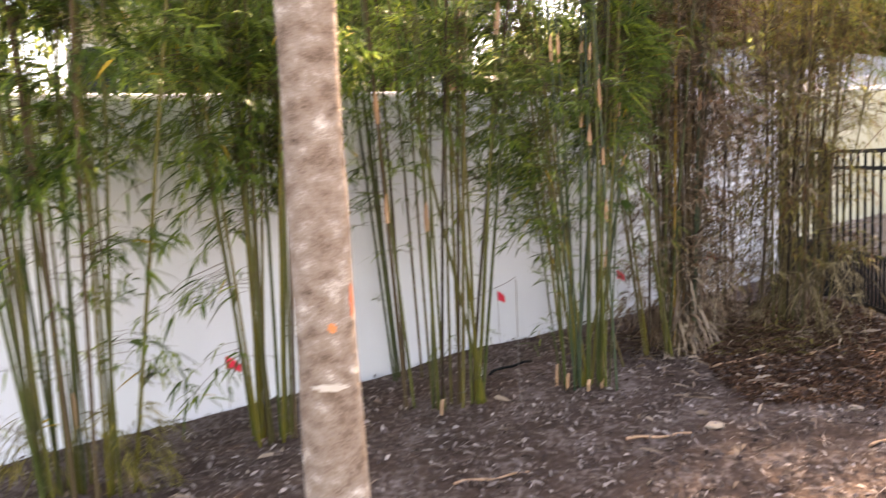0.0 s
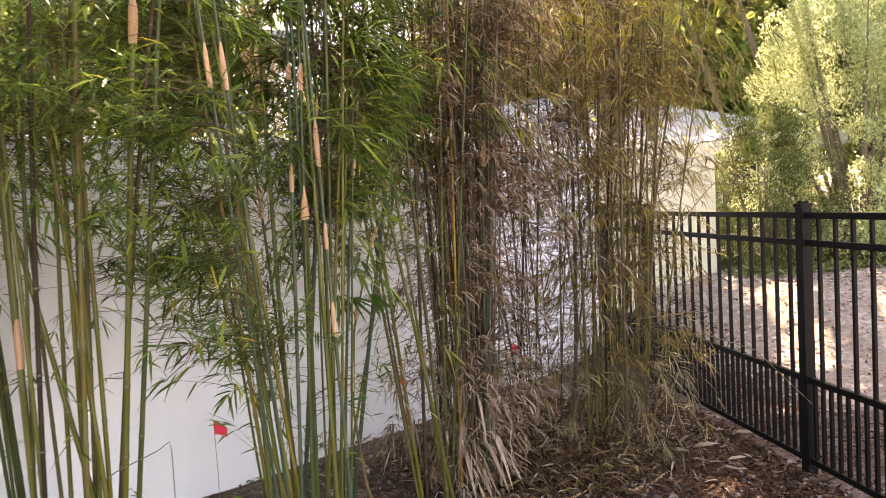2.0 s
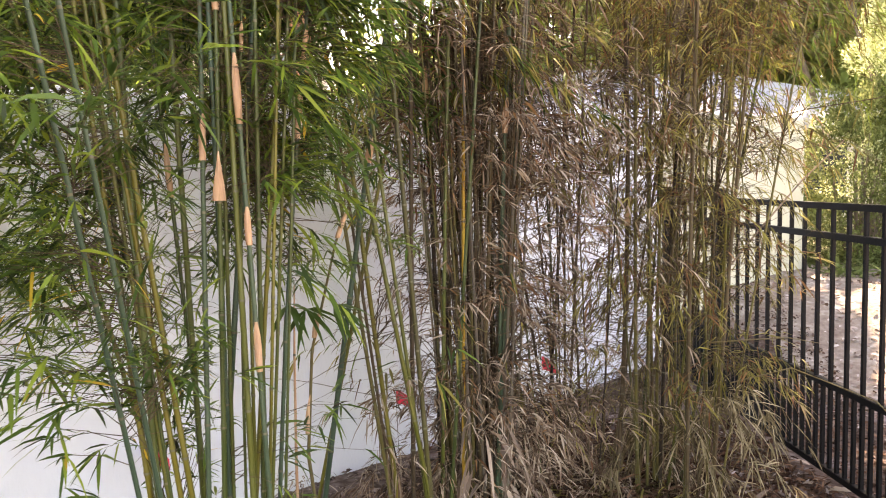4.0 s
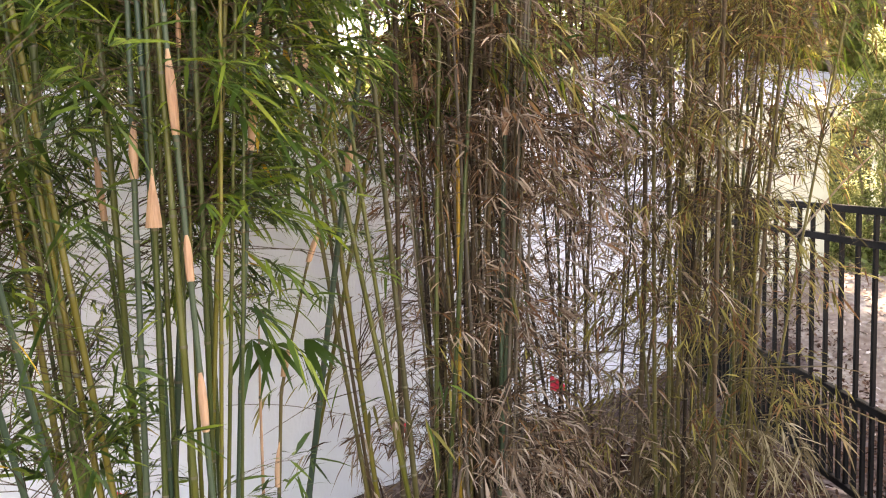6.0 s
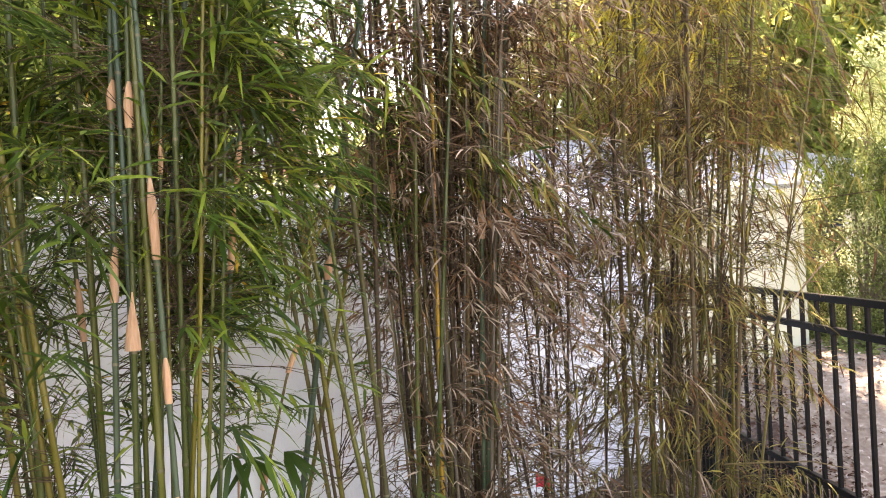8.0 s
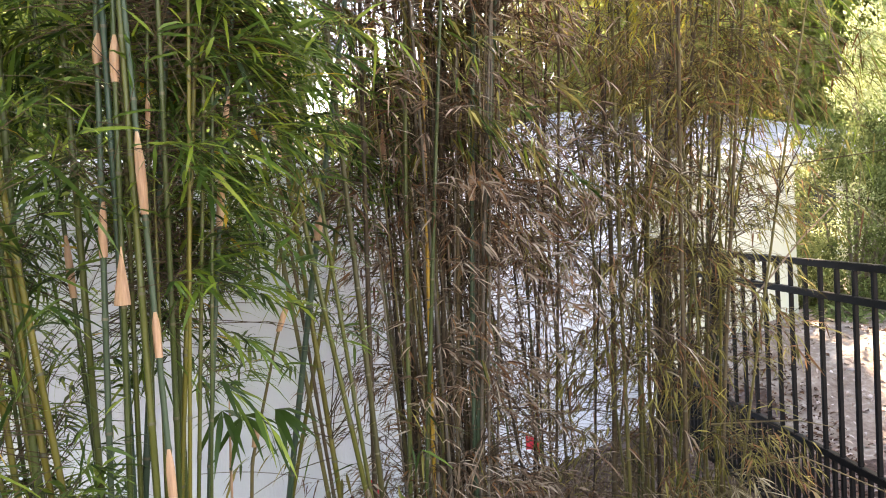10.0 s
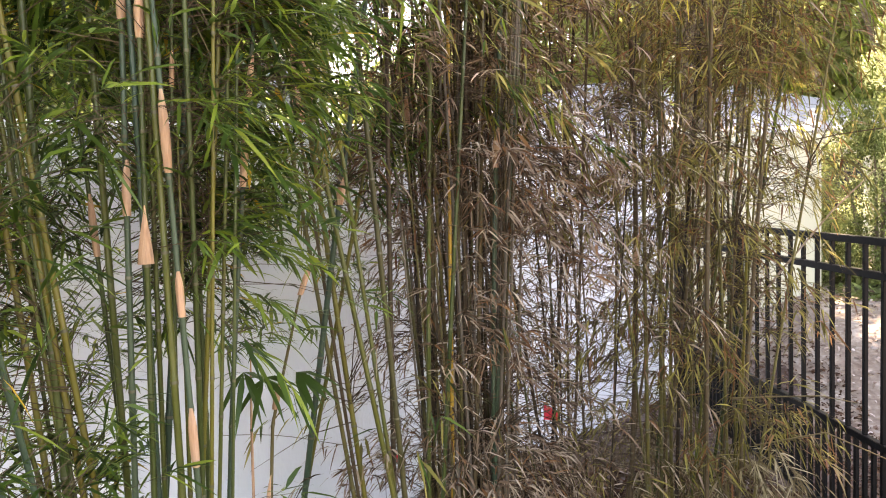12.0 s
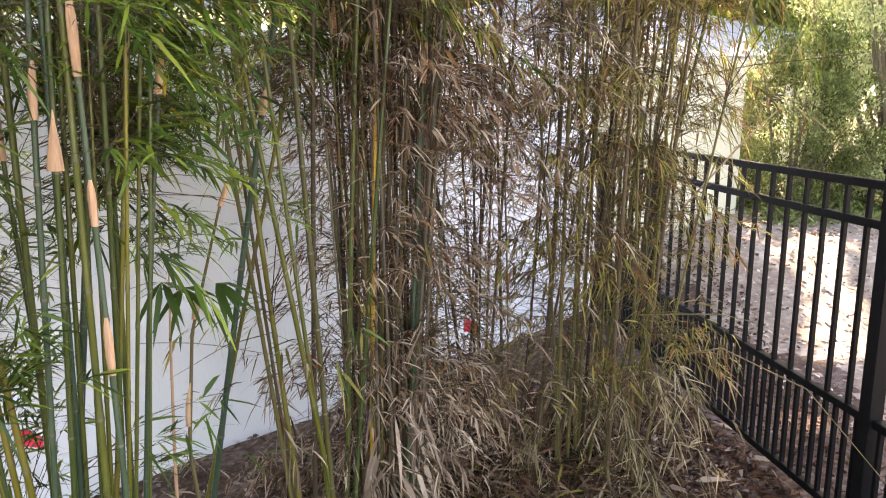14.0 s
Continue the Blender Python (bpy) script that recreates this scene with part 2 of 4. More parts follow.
def twigs(O, D, L, droop, r=0.0012):
    """Thin three-sided twigs, bent under their weight."""
    n = len(O)
    D = unit(D)
    S = unit(np.cross(D, [0.3, 0.2, 1.0]))
    N = np.cross(S, D)
    rings = []
    for u, w in ((0, 1.0), (0.5, 0.75), (1.0, 0.3)):
        c = O + D * (L * u)[:, None] - np.array([0, 0, 1.0]) * (droop * L * u * u)[:, None]
        for a in (0, 2.094, 4.189):
            rings.append(c + (S * math.cos(a) + N * math.sin(a)) * r * w)
    v = np.stack(rings, 1).reshape(-1, 3)
    b = (np.arange(n) * 9)[:, None]
    q = np.concatenate([b + np.array([[k * 3 + j, k * 3 + (j + 1) % 3, k * 3 + 3 + (j + 1) % 3, k * 3 + 3 + j]]) for k in (0, 1) for j in range(3)])
    return v, q


def sprays(O, D, L, droop, per, leaf_len, leaf_wid, spread=0.8, sag=0.35, leaf_droop=0.3, curl=0.0):
    """Leaves fanned out at the joints of drooping twigs from O in direction D; every twig hangs its own way."""
    n = len(O)
    D = unit(D)
    u = rng.choice([0.5, 0.72, 0.9, 1.0], (n, per), p=[0.15, 0.25, 0.25, 0.35]) + rng.normal(0, 0.02, (n, per))
    P = O[:, None] + D[:, None] * (L[:, None] * u)[..., None]
    P[..., 2] -= droop * L[:, None] * u * u
    side = unit(np.cross(D, [0, 0, 1.0]))[:, None] * rng.uniform(-1.25, 1.25, (n, per))[..., None]
    ld = D[:, None] * rng.uniform(0.3, 1.0, (n, per))[..., None] + side * spread + rng.normal(0, 0.22, (n, per, 3))
    ld[..., 2] -= sag * rng.uniform(0.0, 2.2, (n, 1)) + droop * u * 0.5
    size = rng.uniform(0.7, 1.15, (n, 1)) * np.ones((n, per))
    m = n * per
    LL, WW = rng.uniform(*leaf_len, m) * size.ravel(), rng.uniform(*leaf_wid, m) * size.ravel()
    return blades(P.reshape(-1, 3), ld.reshape(-1, 3), LL, WW, leaf_droop * rng.uniform(0.3, 1.6, m), curl)


# ---- the ground ----
def sstep(a, b, x):
    t = np.clip((x - a) / (b - a), 0, 1)
    return t * t * (3 - 2 * t)


WALL_C, WALL_D = np.array([0.454, 5.552]), np.array([0.7583, 0.6519])
WALL_N = np.array([0.6519, -0.7583])          # towards the camera's side


def wall_point(s, off=0.0):
    return WALL_C + WALL_D * s + WALL_N * off


def ground_z(x, y):
    """Height of the ground: level mulch, rising beyond the fence towards the wall's far end."""
    x, y = np.asarray(x, float), np.asarray(y, float)
    rise = 0.43 * sstep(7.0, 8.6, y + 0.35 * (x - 2.8)) * sstep(2.0, 3.6, x)
    bumps = 0.018 * np.sin(2.1 * x + 0.7) * np.sin(1.7 * y + 0.4) + 0.010 * np.sin(5.3 * x + 1.9 * y) + 0.007 * np.sin(9.7 * y - 4.1 * x + 1.0) + 0.005 * np.sin(17.0 * x + 3.0) * np.sin(15.0 * y)
    near = 1 / (1 + ((x - 1) ** 2 + (y - 5) ** 2) / 900)
    return rise + bumps * near


def axis(a, b, step, far):
    inner = np.arange(a, b + step / 2, step)
    out = step * 1.35 ** np.arange(1, 200)
    out = np.cumsum(out)
    out = out[out < far]
    return np.concatenate([a - out[::-1], inner, b + out])


gx, gy = axis(-4, 8, 0.07, 600), axis(-1, 12, 0.07, 600)
GX, GY = np.meshgrid(gx, gy, indexing="ij")
GZ = ground_z(GX, GY)
gi, gj = np.meshgrid(np.arange(len(gx) - 1), np.arange(len(gy) - 1), indexing="ij")
gq = np.stack([gi * len(gy) + gj, (gi + 1) * len(gy) + gj, (gi + 1) * len(gy) + gj + 1, gi * len(gy) + gj + 1], -1).reshape(-1, 4)
centre_x = GX[:-1, :-1].ravel() + 0.035
M_SAND = material("sandy_ground", [(0.1, 0.068, 0.05), (0.18, 0.14, 0.11), (0.36, 0.32, 0.275)], scale=3, detail=8, rough=0.95, bump=0.8, bump_scale=35, fine=0.5)
# Mulch colour runs past the fence as painted shade; sand starts where sunlit.
ground = part_np("ground", mesh_from("ground", np.stack([GX, GY, GZ], -1), gq, mats=(M_MULCH, M_SAND), index=(centre_x + 0.16 * np.sin(gq[:, 0] * 0.37) + 0.22 * np.sin(1.9 * GY[:-1, :-1].ravel()) > 3.55).astype(int), smooth=True))
tagged(ground, label="dark brown mulch bed, run past the fence also as shade, then pale sandy soil", category="ground", kind="structure")

# ---- the wall ----
S0, S1 = -9.0, 5.58


def wall_top(s):
    return 1.735 + 0.0195 * s


def wall_run(name, s0, s1, mat, label):
    """A stretch of the boundary wall with softened top edges."""
    bm = bmesh.new()
    cols = []
    for s in np.linspace(s0, s1, 40):
        zt = wall_top(s) + 0.003 * math.sin(s * 3.1) + 0.002 * math.sin(s * 7.7)
        cols.append([bm.verts.new((*wall_point(s, off), z)) for off, z in ((0.0, -0.3), (0.0, zt - 0.03), (-0.01, zt - 0.008), (-0.03, zt), (-0.17, zt), (-0.19, zt - 0.008), (-0.2, zt - 0.03), (-0.2, -0.3))])
    for a, b in zip(cols, cols[1:]):
        for k in range(7):
            bm.faces.new((a[k], b[k], b[k + 1], a[k + 1]))
    bm.faces.new(cols[0])
    bm.faces.new(cols[-1][::-1])
    bmesh.ops.recalc_face_normals(bm, faces=bm.faces)
    return tagged(part(name, bm, mat), label=label, category="wall", kind="structure")


wall_run("wall_boundary_1", S0, 3.05, M_WALL, "smooth white stucco boundary wall behind the bamboo")
# Same wall run on, coloured darker for the dimmer light there.
wall_run("wall_boundary_2", 3.054, S1, M_WALL_CREAM, "cream stucco boundary wall beyond the fence, dimmer light put into its colour")


# ---- bamboo ----
def culm_mesh(base, lean, height, radius, bend, gap=0.27, phase=0.0, sides=7):
    """A jointed bamboo stem: swollen pale rings at the joints, slightly curved, tapering."""
    zs, rs, mi = [0.0], [radius * 1.05], []
    z = 0.06 + gap * phase
    while z < height - 0.05:
        taper = 1 - 0.55 * (z / height) ** 1.4
        for dz, f, m in ((-0.010, 0.97, 0), (-0.003, 1.14, 0), (0.003, 1.1, 1), (0.013, 0.96, 0)):
            zs.append(z + dz), rs.append(radius * taper * f), mi.append(m)
        z += gap * rng.uniform(0.85, 1.15)
    zs.append(height), rs.append(radius * 0.3), mi.append(0)
    zs = np.array(zs)
    P = np.stack([base[0] + lean[0] * zs + bend[0] * zs ** 2, base[1] + lean[1] * zs + bend[1] * zs ** 2, zs - 0.03], -1)
    v, q = tube(P, rs, sides)
    return v, q, np.repeat(mi, sides)


def sheath_mesh(culm, z0, z1, radius, peel=0.0):
    """A papery sheath wrapped round the stem: wide and open below, drawn to a point above."""
    base, lean, bend = culm
    u = np.linspace(0, 1, 7)
    zs = z0 + (z1 - z0) * u
    turn = np.linspace(-2.5, 2.5, 9)
    wid = 1.0 - 0.85 * u ** 1.6
    flare = 1.1 + 0.24 * np.sin(np.pi * np.clip(u * 1.1, 0, 1)) * rng.uniform(0.1, 1.4)
    a0 = -np.pi / 2 + rng.uniform(-0.5, 0.5)
    cx = base[0] + lean[0] * zs + bend[0] * zs ** 2
    cy = base[1] + lean[1] * zs + bend[1] * zs ** 2
    r = radius * (flare + peel * (1 - u) ** 1.3)
    A = a0 + 0.5 + turn[None] * wid[:, None] * (1 - 0.6 * min(peel, 1.0))
    V = np.stack([cx[:, None] + np.cos(A) * r[:, None], cy[:, None] + np.sin(A) * r[:, None], np.repeat((zs - 0.03)[:, None], 9, 1)], -1)
    i, j = np.meshgrid(np.arange(6), np.arange(8), indexing="ij")
    q = np.stack([i * 9 + j, i * 9 + j + 1, (i + 1) * 9 + j + 1, (i + 1) * 9 + j], -1).reshape(-1, 4)
    return V.reshape(-1, 3), q


def bamboo(at, label, heroes, fill, radius, stems, mats, height, zone, spray_count, leaf_mat, leaf_len, leaf_wid, per=10, spray_len=(0.14, 0.4), droop=0.4, sag=0.35, skirt=0, skirt_mat=None, skirt_z=(0.0, 0.45), thick=(0.006, 0.0095), splay=0.06, curl=0.0, low=0, sheath_rate=0.018, second=None, reach=0.0, back=0.3, side=0.0, rise=0.8, crown=0, crown_z=(1.7, 3.6), shade=0, extra=None, tuft=9, thin=0.68, sway=0.025, branchlets=0, seed=5):
    """A clump: each stem a part with its sheaths; its foliage, dry skirt and twigs joined."""
    global rng
    rng = np.random.default_rng(seed + int(1000 + at[0] * 100))
    z0 = float(ground_z(*at))
    clump = thing("bamboo_clump", (*at, z0), label, "bamboo", "bamboo along the wall")
    rows = []
    for hx, hy, lx, bx, rad, top, mat, sh in heroes:
        hy, ly = hy if isinstance(hy, tuple) else (hy, 0.0)
        rows.append(((hx - at[0], hy - at[1]), (lx, ly), rad, top, mat, sh, (bx, rng.normal(0, 0.003))))
    for _ in range(fill):
        a, r = rng.uniform(0, 2 * np.pi), radius * math.sqrt(rng.uniform(0, 1))
        b = (r * math.cos(a) * stems[0], r * math.sin(a) * stems[1])
        lean = (b[0] / radius * splay + rng.normal(0, sway), b[1] / radius * splay * 0.7 + rng.normal(0, 0.02))
        rows.append((b, lean, rng.uniform(*thick), height * rng.uniform(0.75, 1.05), mats[rng.integers(len(mats))], None, (lean[0] * 0.05 + rng.normal(0, 0.008), lean[1] * 0.05 + rng.normal(0, 0.006))))
    origins, outs = [], []
    for b, lean, rad, top, mat, sh, bend in rows:
        v, q, mi = culm_mesh(b, lean, top, rad, bend, gap=rng.uniform(0.22, 0.32), phase=rng.uniform(0, 1))
        culm = part_np("culm", mesh_from("culm", v, q, mats=(mat, M_NODE), index=mi, smooth=True), clump)
        spans = sh if sh is not None else [(s, s + rng.uniform(0.1, 0.2)) for s in rng.uniform(0.5, 2.6, rng.poisson(sheath_rate * 4))]
        for a, c, *peel in spans:
            sv, sq = sheath_mesh((b, lean, bend), a, c, rad * 1.02, *peel)
            part_np("sheath", mesh_from("sheath", sv, sq, mats=(M_SHEATH,), smooth=True), culm, "tan papery sheath")
        origins.append((b, lean, bend, top))
    def points(count, lo, hi):
        tufts = max(4, count // tuft)
        which = rng.integers(0, tufts, count)
        k = rng.choice([i for i, o in enumerate(origins) if o[3] > 2], tufts)[which]
        z = (lo + (hi - lo) * rng.uniform(0, 1, tufts) ** rise)[which] + rng.normal(0, 0.035, count)
        top = np.array([o[3] for o in origins])[k]
        z = np.minimum(z, top * 0.97)
        B, Ln, Bd = (np.array([o[i] for o in origins])[k] for i in range(3))
        xy = B + Ln * z[:, None] + Bd * (z ** 2)[:, None]
        a = rng.uniform(0, 2 * np.pi, tufts)[which] + rng.normal(0, 0.6, count)
        out = np.stack([np.cos(a), np.sin(a), rng.uniform(-0.1, 0.8, tufts)[which] + rng.normal(0, 0.15, count)], -1)
        out[:, :2] += unit(xy) * 0.4
        out[:, 1] += back
        out[:, 0] += side
        return np.concatenate([xy, z[:, None]], 1), out
    chunks, tw = [], []
    groups = [(int(spray_count * thin), zone[0], zone[1], per)] + ([(low, 0.25, zone[0], max(4, per // 2))] if low else []) + ([(int(crown * thin), *crown_z, per)] if crown else [])
    for count, lo, hi, k in groups:
        O, D = points(count, lo, hi)
        L = rng.uniform(*spray_len, count) + reach * sstep(1.6, 2.6, O[:, 2]) * rng.uniform(0, 1, count)
        chunks.append(sprays(O, D, L, droop, k, leaf_len, leaf_wid, sag=sag, curl=curl))
        tv, tq = twigs(O, D, L, droop)
        tw.append((tv, tq, None))
    # Oversized leaves above the view, added to shade the bed.
    if shade:
        O, D = points(shade, 2.9, 4.0)
        chunks.append(sprays(O, D, rng.uniform(0.3, 0.7, shade), droop, 9, (0.1, 0.17), (0.014, 0.022), sag=0.2))
    v, q, t = merge(chunks)
    ms, idx = (leaf_mat,), None
    if second:
        ms = (leaf_mat, second[0])
        pick = (rng.uniform(0, 1, len(q)) < second[1]).astype(int)
        n1 = [c[1].shape[0] for c in chunks]
        tri_idx, k = [], 0
        for n in n1:
            tri_idx += [pick[k:k + n], pick[k:k + n]]
            k += n
        idx = np.concatenate([pick] + tri_idx)
    part_np("foliage", mesh_from("foliage", v, q, t, ms, idx), clump, kind="stuff")
    if branchlets:
        O, D = points(branchlets, 0.3, 2.6)
        D[:, 2] += rng.uniform(0.1, 1.3, branchlets)
        tv, tq = twigs(O, D, rng.uniform(0.2, 0.6, branchlets), 0.25, 0.002)
        tw.append((tv, tq, None))
    v, q, t = merge(tw)
    part_np("brushwood", mesh_from("brushwood", v, q, t, (M_TWIG,)), clump, kind="stuff")
    if extra:
        emat, ecount, elo, ehi, ename, elabel = extra
        O, D = points(ecount, elo, ehi)
        v, q, t = sprays(O, D, rng.uniform(0.14, 0.36, ecount) + reach * 0.6, droop, 9, leaf_len, leaf_wid, sag=sag, curl=curl)
        part_np(ename, mesh_from(ename, v, q, t, (emat,)), clump, elabel, kind="stuff")
    if skirt:
        O, D = points(skirt, *skirt_z)
        O[:, :2] *= 1.25
        D[:, 2] += rng.uniform(-1.2, 0.9, skirt)
        L = rng.uniform(0.06, 0.25, skirt)
        v, q, t = sprays(O, D, L, 0.5, 9, (0.04, 0.13), (0.0028, 0.0075), sag=0.4, leaf_droop=0.4, curl=0.3)
        v[:, 2] = np.maximum(v[:, 2], 0.006)
        part_np("dry_skirt", mesh_from("dry_skirt", v, q, t, (skirt_mat or M_DRY,)), clump, "hanging dead leaves at the foot", kind="stuff")
    return clump


GREEN = [M_CULM, M_CULM_GOLD, M_CULM_GOLD, M_CULM, M_CULM_DARK, M_CULM_GOLD, M_CULM_OLIVE]
G, B_, Y, K, E = M_CULM, M_CULM_BLUE, M_CULM_GOLD, M_CULM_DARK, M_CULM_OLIVE
FAN_L, FAN_W, DRY_L, DRY_W = (0.055, 0.122), (0.0052, 0.0108), (0.04, 0.088), (0.003, 0.0066)
bamboo((-1.66, 2.82), "leafy green bamboo clump with yellowish stems", [(-1.85, 2.85, -0.105, 0, 0.009, 4.0, G, None), (-1.8, 2.85, 0.01, 0, 0.01, 4.2, Y, None), (-1.72, 2.85, 0.052, 0, 0.009, 4.2, Y, [(0.3, 0.45)]), (-1.58, 2.85, 0.086, 0, 0.0085, 4.1, G, None), (-1.49, 2.85, 0.158, 0, 0.0085, 4.1, Y, None), (-1.88, 2.85, 0.03, 0, 0.0085, 4.0, G, None)],
       20, 0.2, (1, 1), GREEN, 4.1, (0.8, 3.6), 760, M_LEAF, (0.06, 0.13), (0.007, 0.013), low=60, crown=1150, crown_z=(0.95, 2.6), back=0.1, thin=0.8, skirt=60, skirt_mat=M_OLIVE, skirt_z=(0.03, 0.35), sag=0.2, second=(M_YELLOW, 0.01))
bamboo((-1.07, 3.38), "narrow green bamboo clump beside the tree trunk", [(-1.13, 3.4, 0.043, 0, 0.009, 4.2, Y, None), (-1.04, 3.4, 0.017, 0, 0.0085, 4.1, G, None), (-1.14, 3.4, 0.026, 0, 0.009, 4.2, Y, None), (-0.97, 3.4, 0.043, 0, 0.0085, 4.1, K, None)],
       14, 0.09, (1, 1), GREEN, 4.1, (1.0, 3.6), 460, M_LEAF, (0.06, 0.13), (0.007, 0.013), low=40, crown=1150, crown_z=(0.95, 2.6), thin=0.8, side=-0.25, sag=0.2, second=(M_YELLOW, 0.01))
bamboo((-0.55, 4.4), "thin dark bamboo stems close to the wall", [(-0.56, 4.4, -0.02, 0, 0.009, 4.0, K, None), (-0.46, 4.4, -0.03, 0, 0.008, 3.9, K, None), (-0.62, 4.45, -0.06, 0, 0.008, 4.0, G, None)],
       3, 0.1, (1, 0.6), [M_CULM_DARK, M_CULM], 4.0, (1.2, 3.6), 340, M_LEAF, (0.06, 0.13), (0.007, 0.013), low=10, crown=650, crown_z=(1.85, 3.4), thin=0.7, shade=120, side=-0.2, sag=0.2, second=(M_YELLOW, 0.01))
bamboo((-0.26, 3.82), "dense green bamboo clump with yellow-green stems", [(-0.49, 3.82, -0.043, 0, 0.0105, 4.2, K, [(1.5, 1.66), (1.0, 1.15)]), (-0.45, 3.84, -0.07, 0, 0.009, 4.1, G, None), (-0.32, 3.8, -0.013, 0, 0.01, 4.2, G, [(0.95, 1.1)]), (-0.07, 3.84, -0.19, 0, 0.009, 4.1, Y, None), (-0.09, 3.82, -0.07, 0, 0.009, 4.1, Y, None), (-0.12, 3.82, 0.092, 0, 0.0105, 4.3, Y, [(1.9, 2.05)]), (-0.1, 3.86, 0.115, 0, 0.009, 4.2, G, None)],
       12, 0.14, (1, 0.8), GREEN, 4.1, (1.05, 3.5), 700, M_LEAF, (0.055, 0.125), (0.0055, 0.0105), low=12, crown=720, crown_z=(0.95, 2.1), back=0.15, rise=0.95, sag=0.15, droop=0.25, second=(M_LIMELEAF, 0.06), thin=0.5)
bamboo((0.4, 4.07), "leaning yellow-green bamboo stems with green leaves", [(0.400, (4.0, -0.215), -0.057, 0.0, 0.0062, 4.0, B_, [(1.71, 1.83)]), (0.430, (4.02, -0.2), -0.053, 0.0, 0.0062, 4.0, B_, [(1.71, 1.84)]), (0.472, 4.06, -0.227, -0.0000, 0.0059, 4.1, Y, None), (0.364, 4.06, -0.088, 0.0000, 0.0076, 4.1, Y, None), (0.417, 4.06, -0.104, 0.0000, 0.0063, 4.1, Y, None), (0.414, 4.06, -0.089, 0.0000, 0.0051, 4.1, G, None), (0.450, 4.06, -0.111, 0.0000, 0.0075, 4.1, Y, None), (0.479, 4.06, -0.113, 0.0000, 0.0080, 4.1, Y, None), (0.344, 4.16, -0.127, 0.0265, 0.0049, 4.1, G, None)],
       2, 0.09, (1, 0.8), [M_CULM, M_CULM_BLUE], 4.1, (0.7, 3.6), 430, M_LEAF, FAN_L, FAN_W, low=45, splay=0.03, crown=1250, crown_z=(0.8, 2.2), sag=0.12, droop=0.2, thin=0.55, back=0.7, side=-0.5, second=(M_YELLOW, 0.015))
upright = bamboo((0.5, 4.24), "tall upright green bamboo clump with tan sheaths", [(0.432, 4.05, 0.033, 0.0006, 0.0072, 4.1, B_, [(1.81, 1.87), (1.43, 1.54)]), (0.469, 4.05, 0.036, 0.0000, 0.0071, 4.1, G, [(1.77, 1.86), (1.335, 1.45, 1.5)]), (0.490, 4.08, 0.025, 0.0000, 0.0061, 4.1, G, None), (0.625, 4.02, -0.032, 0.0000, 0.0069, 4.1, B_, [(1.51, 1.67), (1.23, 1.32), (0.93, 1.05)]), (0.531, 4.07, -0.000, 0.0170, 0.0041, 4.1, G, [(1.68, 1.75)]), (0.414, 4.10, 0.105, 0.0004, 0.0085, 4.1, B_, None), (0.569, 4.03, -0.008, 0.0000, 0.0083, 4.1, G, None), (0.575, 4.13, 0.046, 0.0221, 0.0060, 4.1, B_, [(1.66, 1.75), (1.48, 1.61)]),
        (0.608, 4.42, -0.013, 0.0278, 0.0059, 1.08, M_SHEATH, None), (0.743, 4.45, -0.341, 0.2875, 0.0066, 1.33, K, [(1.21, 1.29), (0.92, 1.0), (0.63, 0.75)]), (0.499, 4.1, 0.096, 0.0000, 0.0062, 4.1, Y, None), (0.559, 4.05, 0.065, 0.0000, 0.0048, 4.1, Y, None), (0.548, 4.11, 0.079, 0.0000, 0.0049, 4.1, G, None), (0.550, 4.05, 0.024, 0.0000, 0.0062, 1.6, Y, None), (0.606, 4.68, 0.151, 0.0075, 0.0096, 4.1, B_, [(1.43, 1.51)]), (0.593, 4.08, 0.065, 0.0000, 0.0042, 4.1, G, None)],
       4, 0.12, (1, 0.9), [M_CULM, M_CULM_BLUE, M_CULM], 4.2, (1.0, 3.4), 640, M_LEAF, FAN_L, FAN_W, low=6, splay=0.05, crown=1850, crown_z=(1.12, 2.35), sag=0.12, droop=0.2, rise=0.9, thin=0.55, back=1.3, side=0.0, second=(M_YELLOW, 0.012))
bamboo((0.97, 4.75), "sparse olive bamboo stems leaning away from the dry clump", [(0.914, 4.70, -0.130, 0.0000, 0.0071, 4.1, E, None), (0.928, 4.70, -0.102, 0.0000, 0.0085, 4.1, Y, None), (0.913, 4.72, -0.110, 0.0000, 0.0057, 4.1, K, None), (1.060, 4.60, -0.166, 0.0000, 0.0081, 4.1, Y, None), (1.026, 4.60, -0.060, 0.0000, 0.0088, 4.1, E, None), (1.029, 4.62, -0.110, 0.0000, 0.0068, 4.1, G, None)],
       3, 0.09, (1, 0.6), [M_CULM, M_CULM_DARK], 4.0, (1.25, 3.6), 260, M_OLIVE, (0.05, 0.11), (0.005, 0.01), low=12, skirt=80, skirt_z=(0.05, 0.6), splay=0.04, branchlets=60, crown=80, crown_z=(1.2, 2.0), back=0.5, second=(M_LEAF, 0.35))
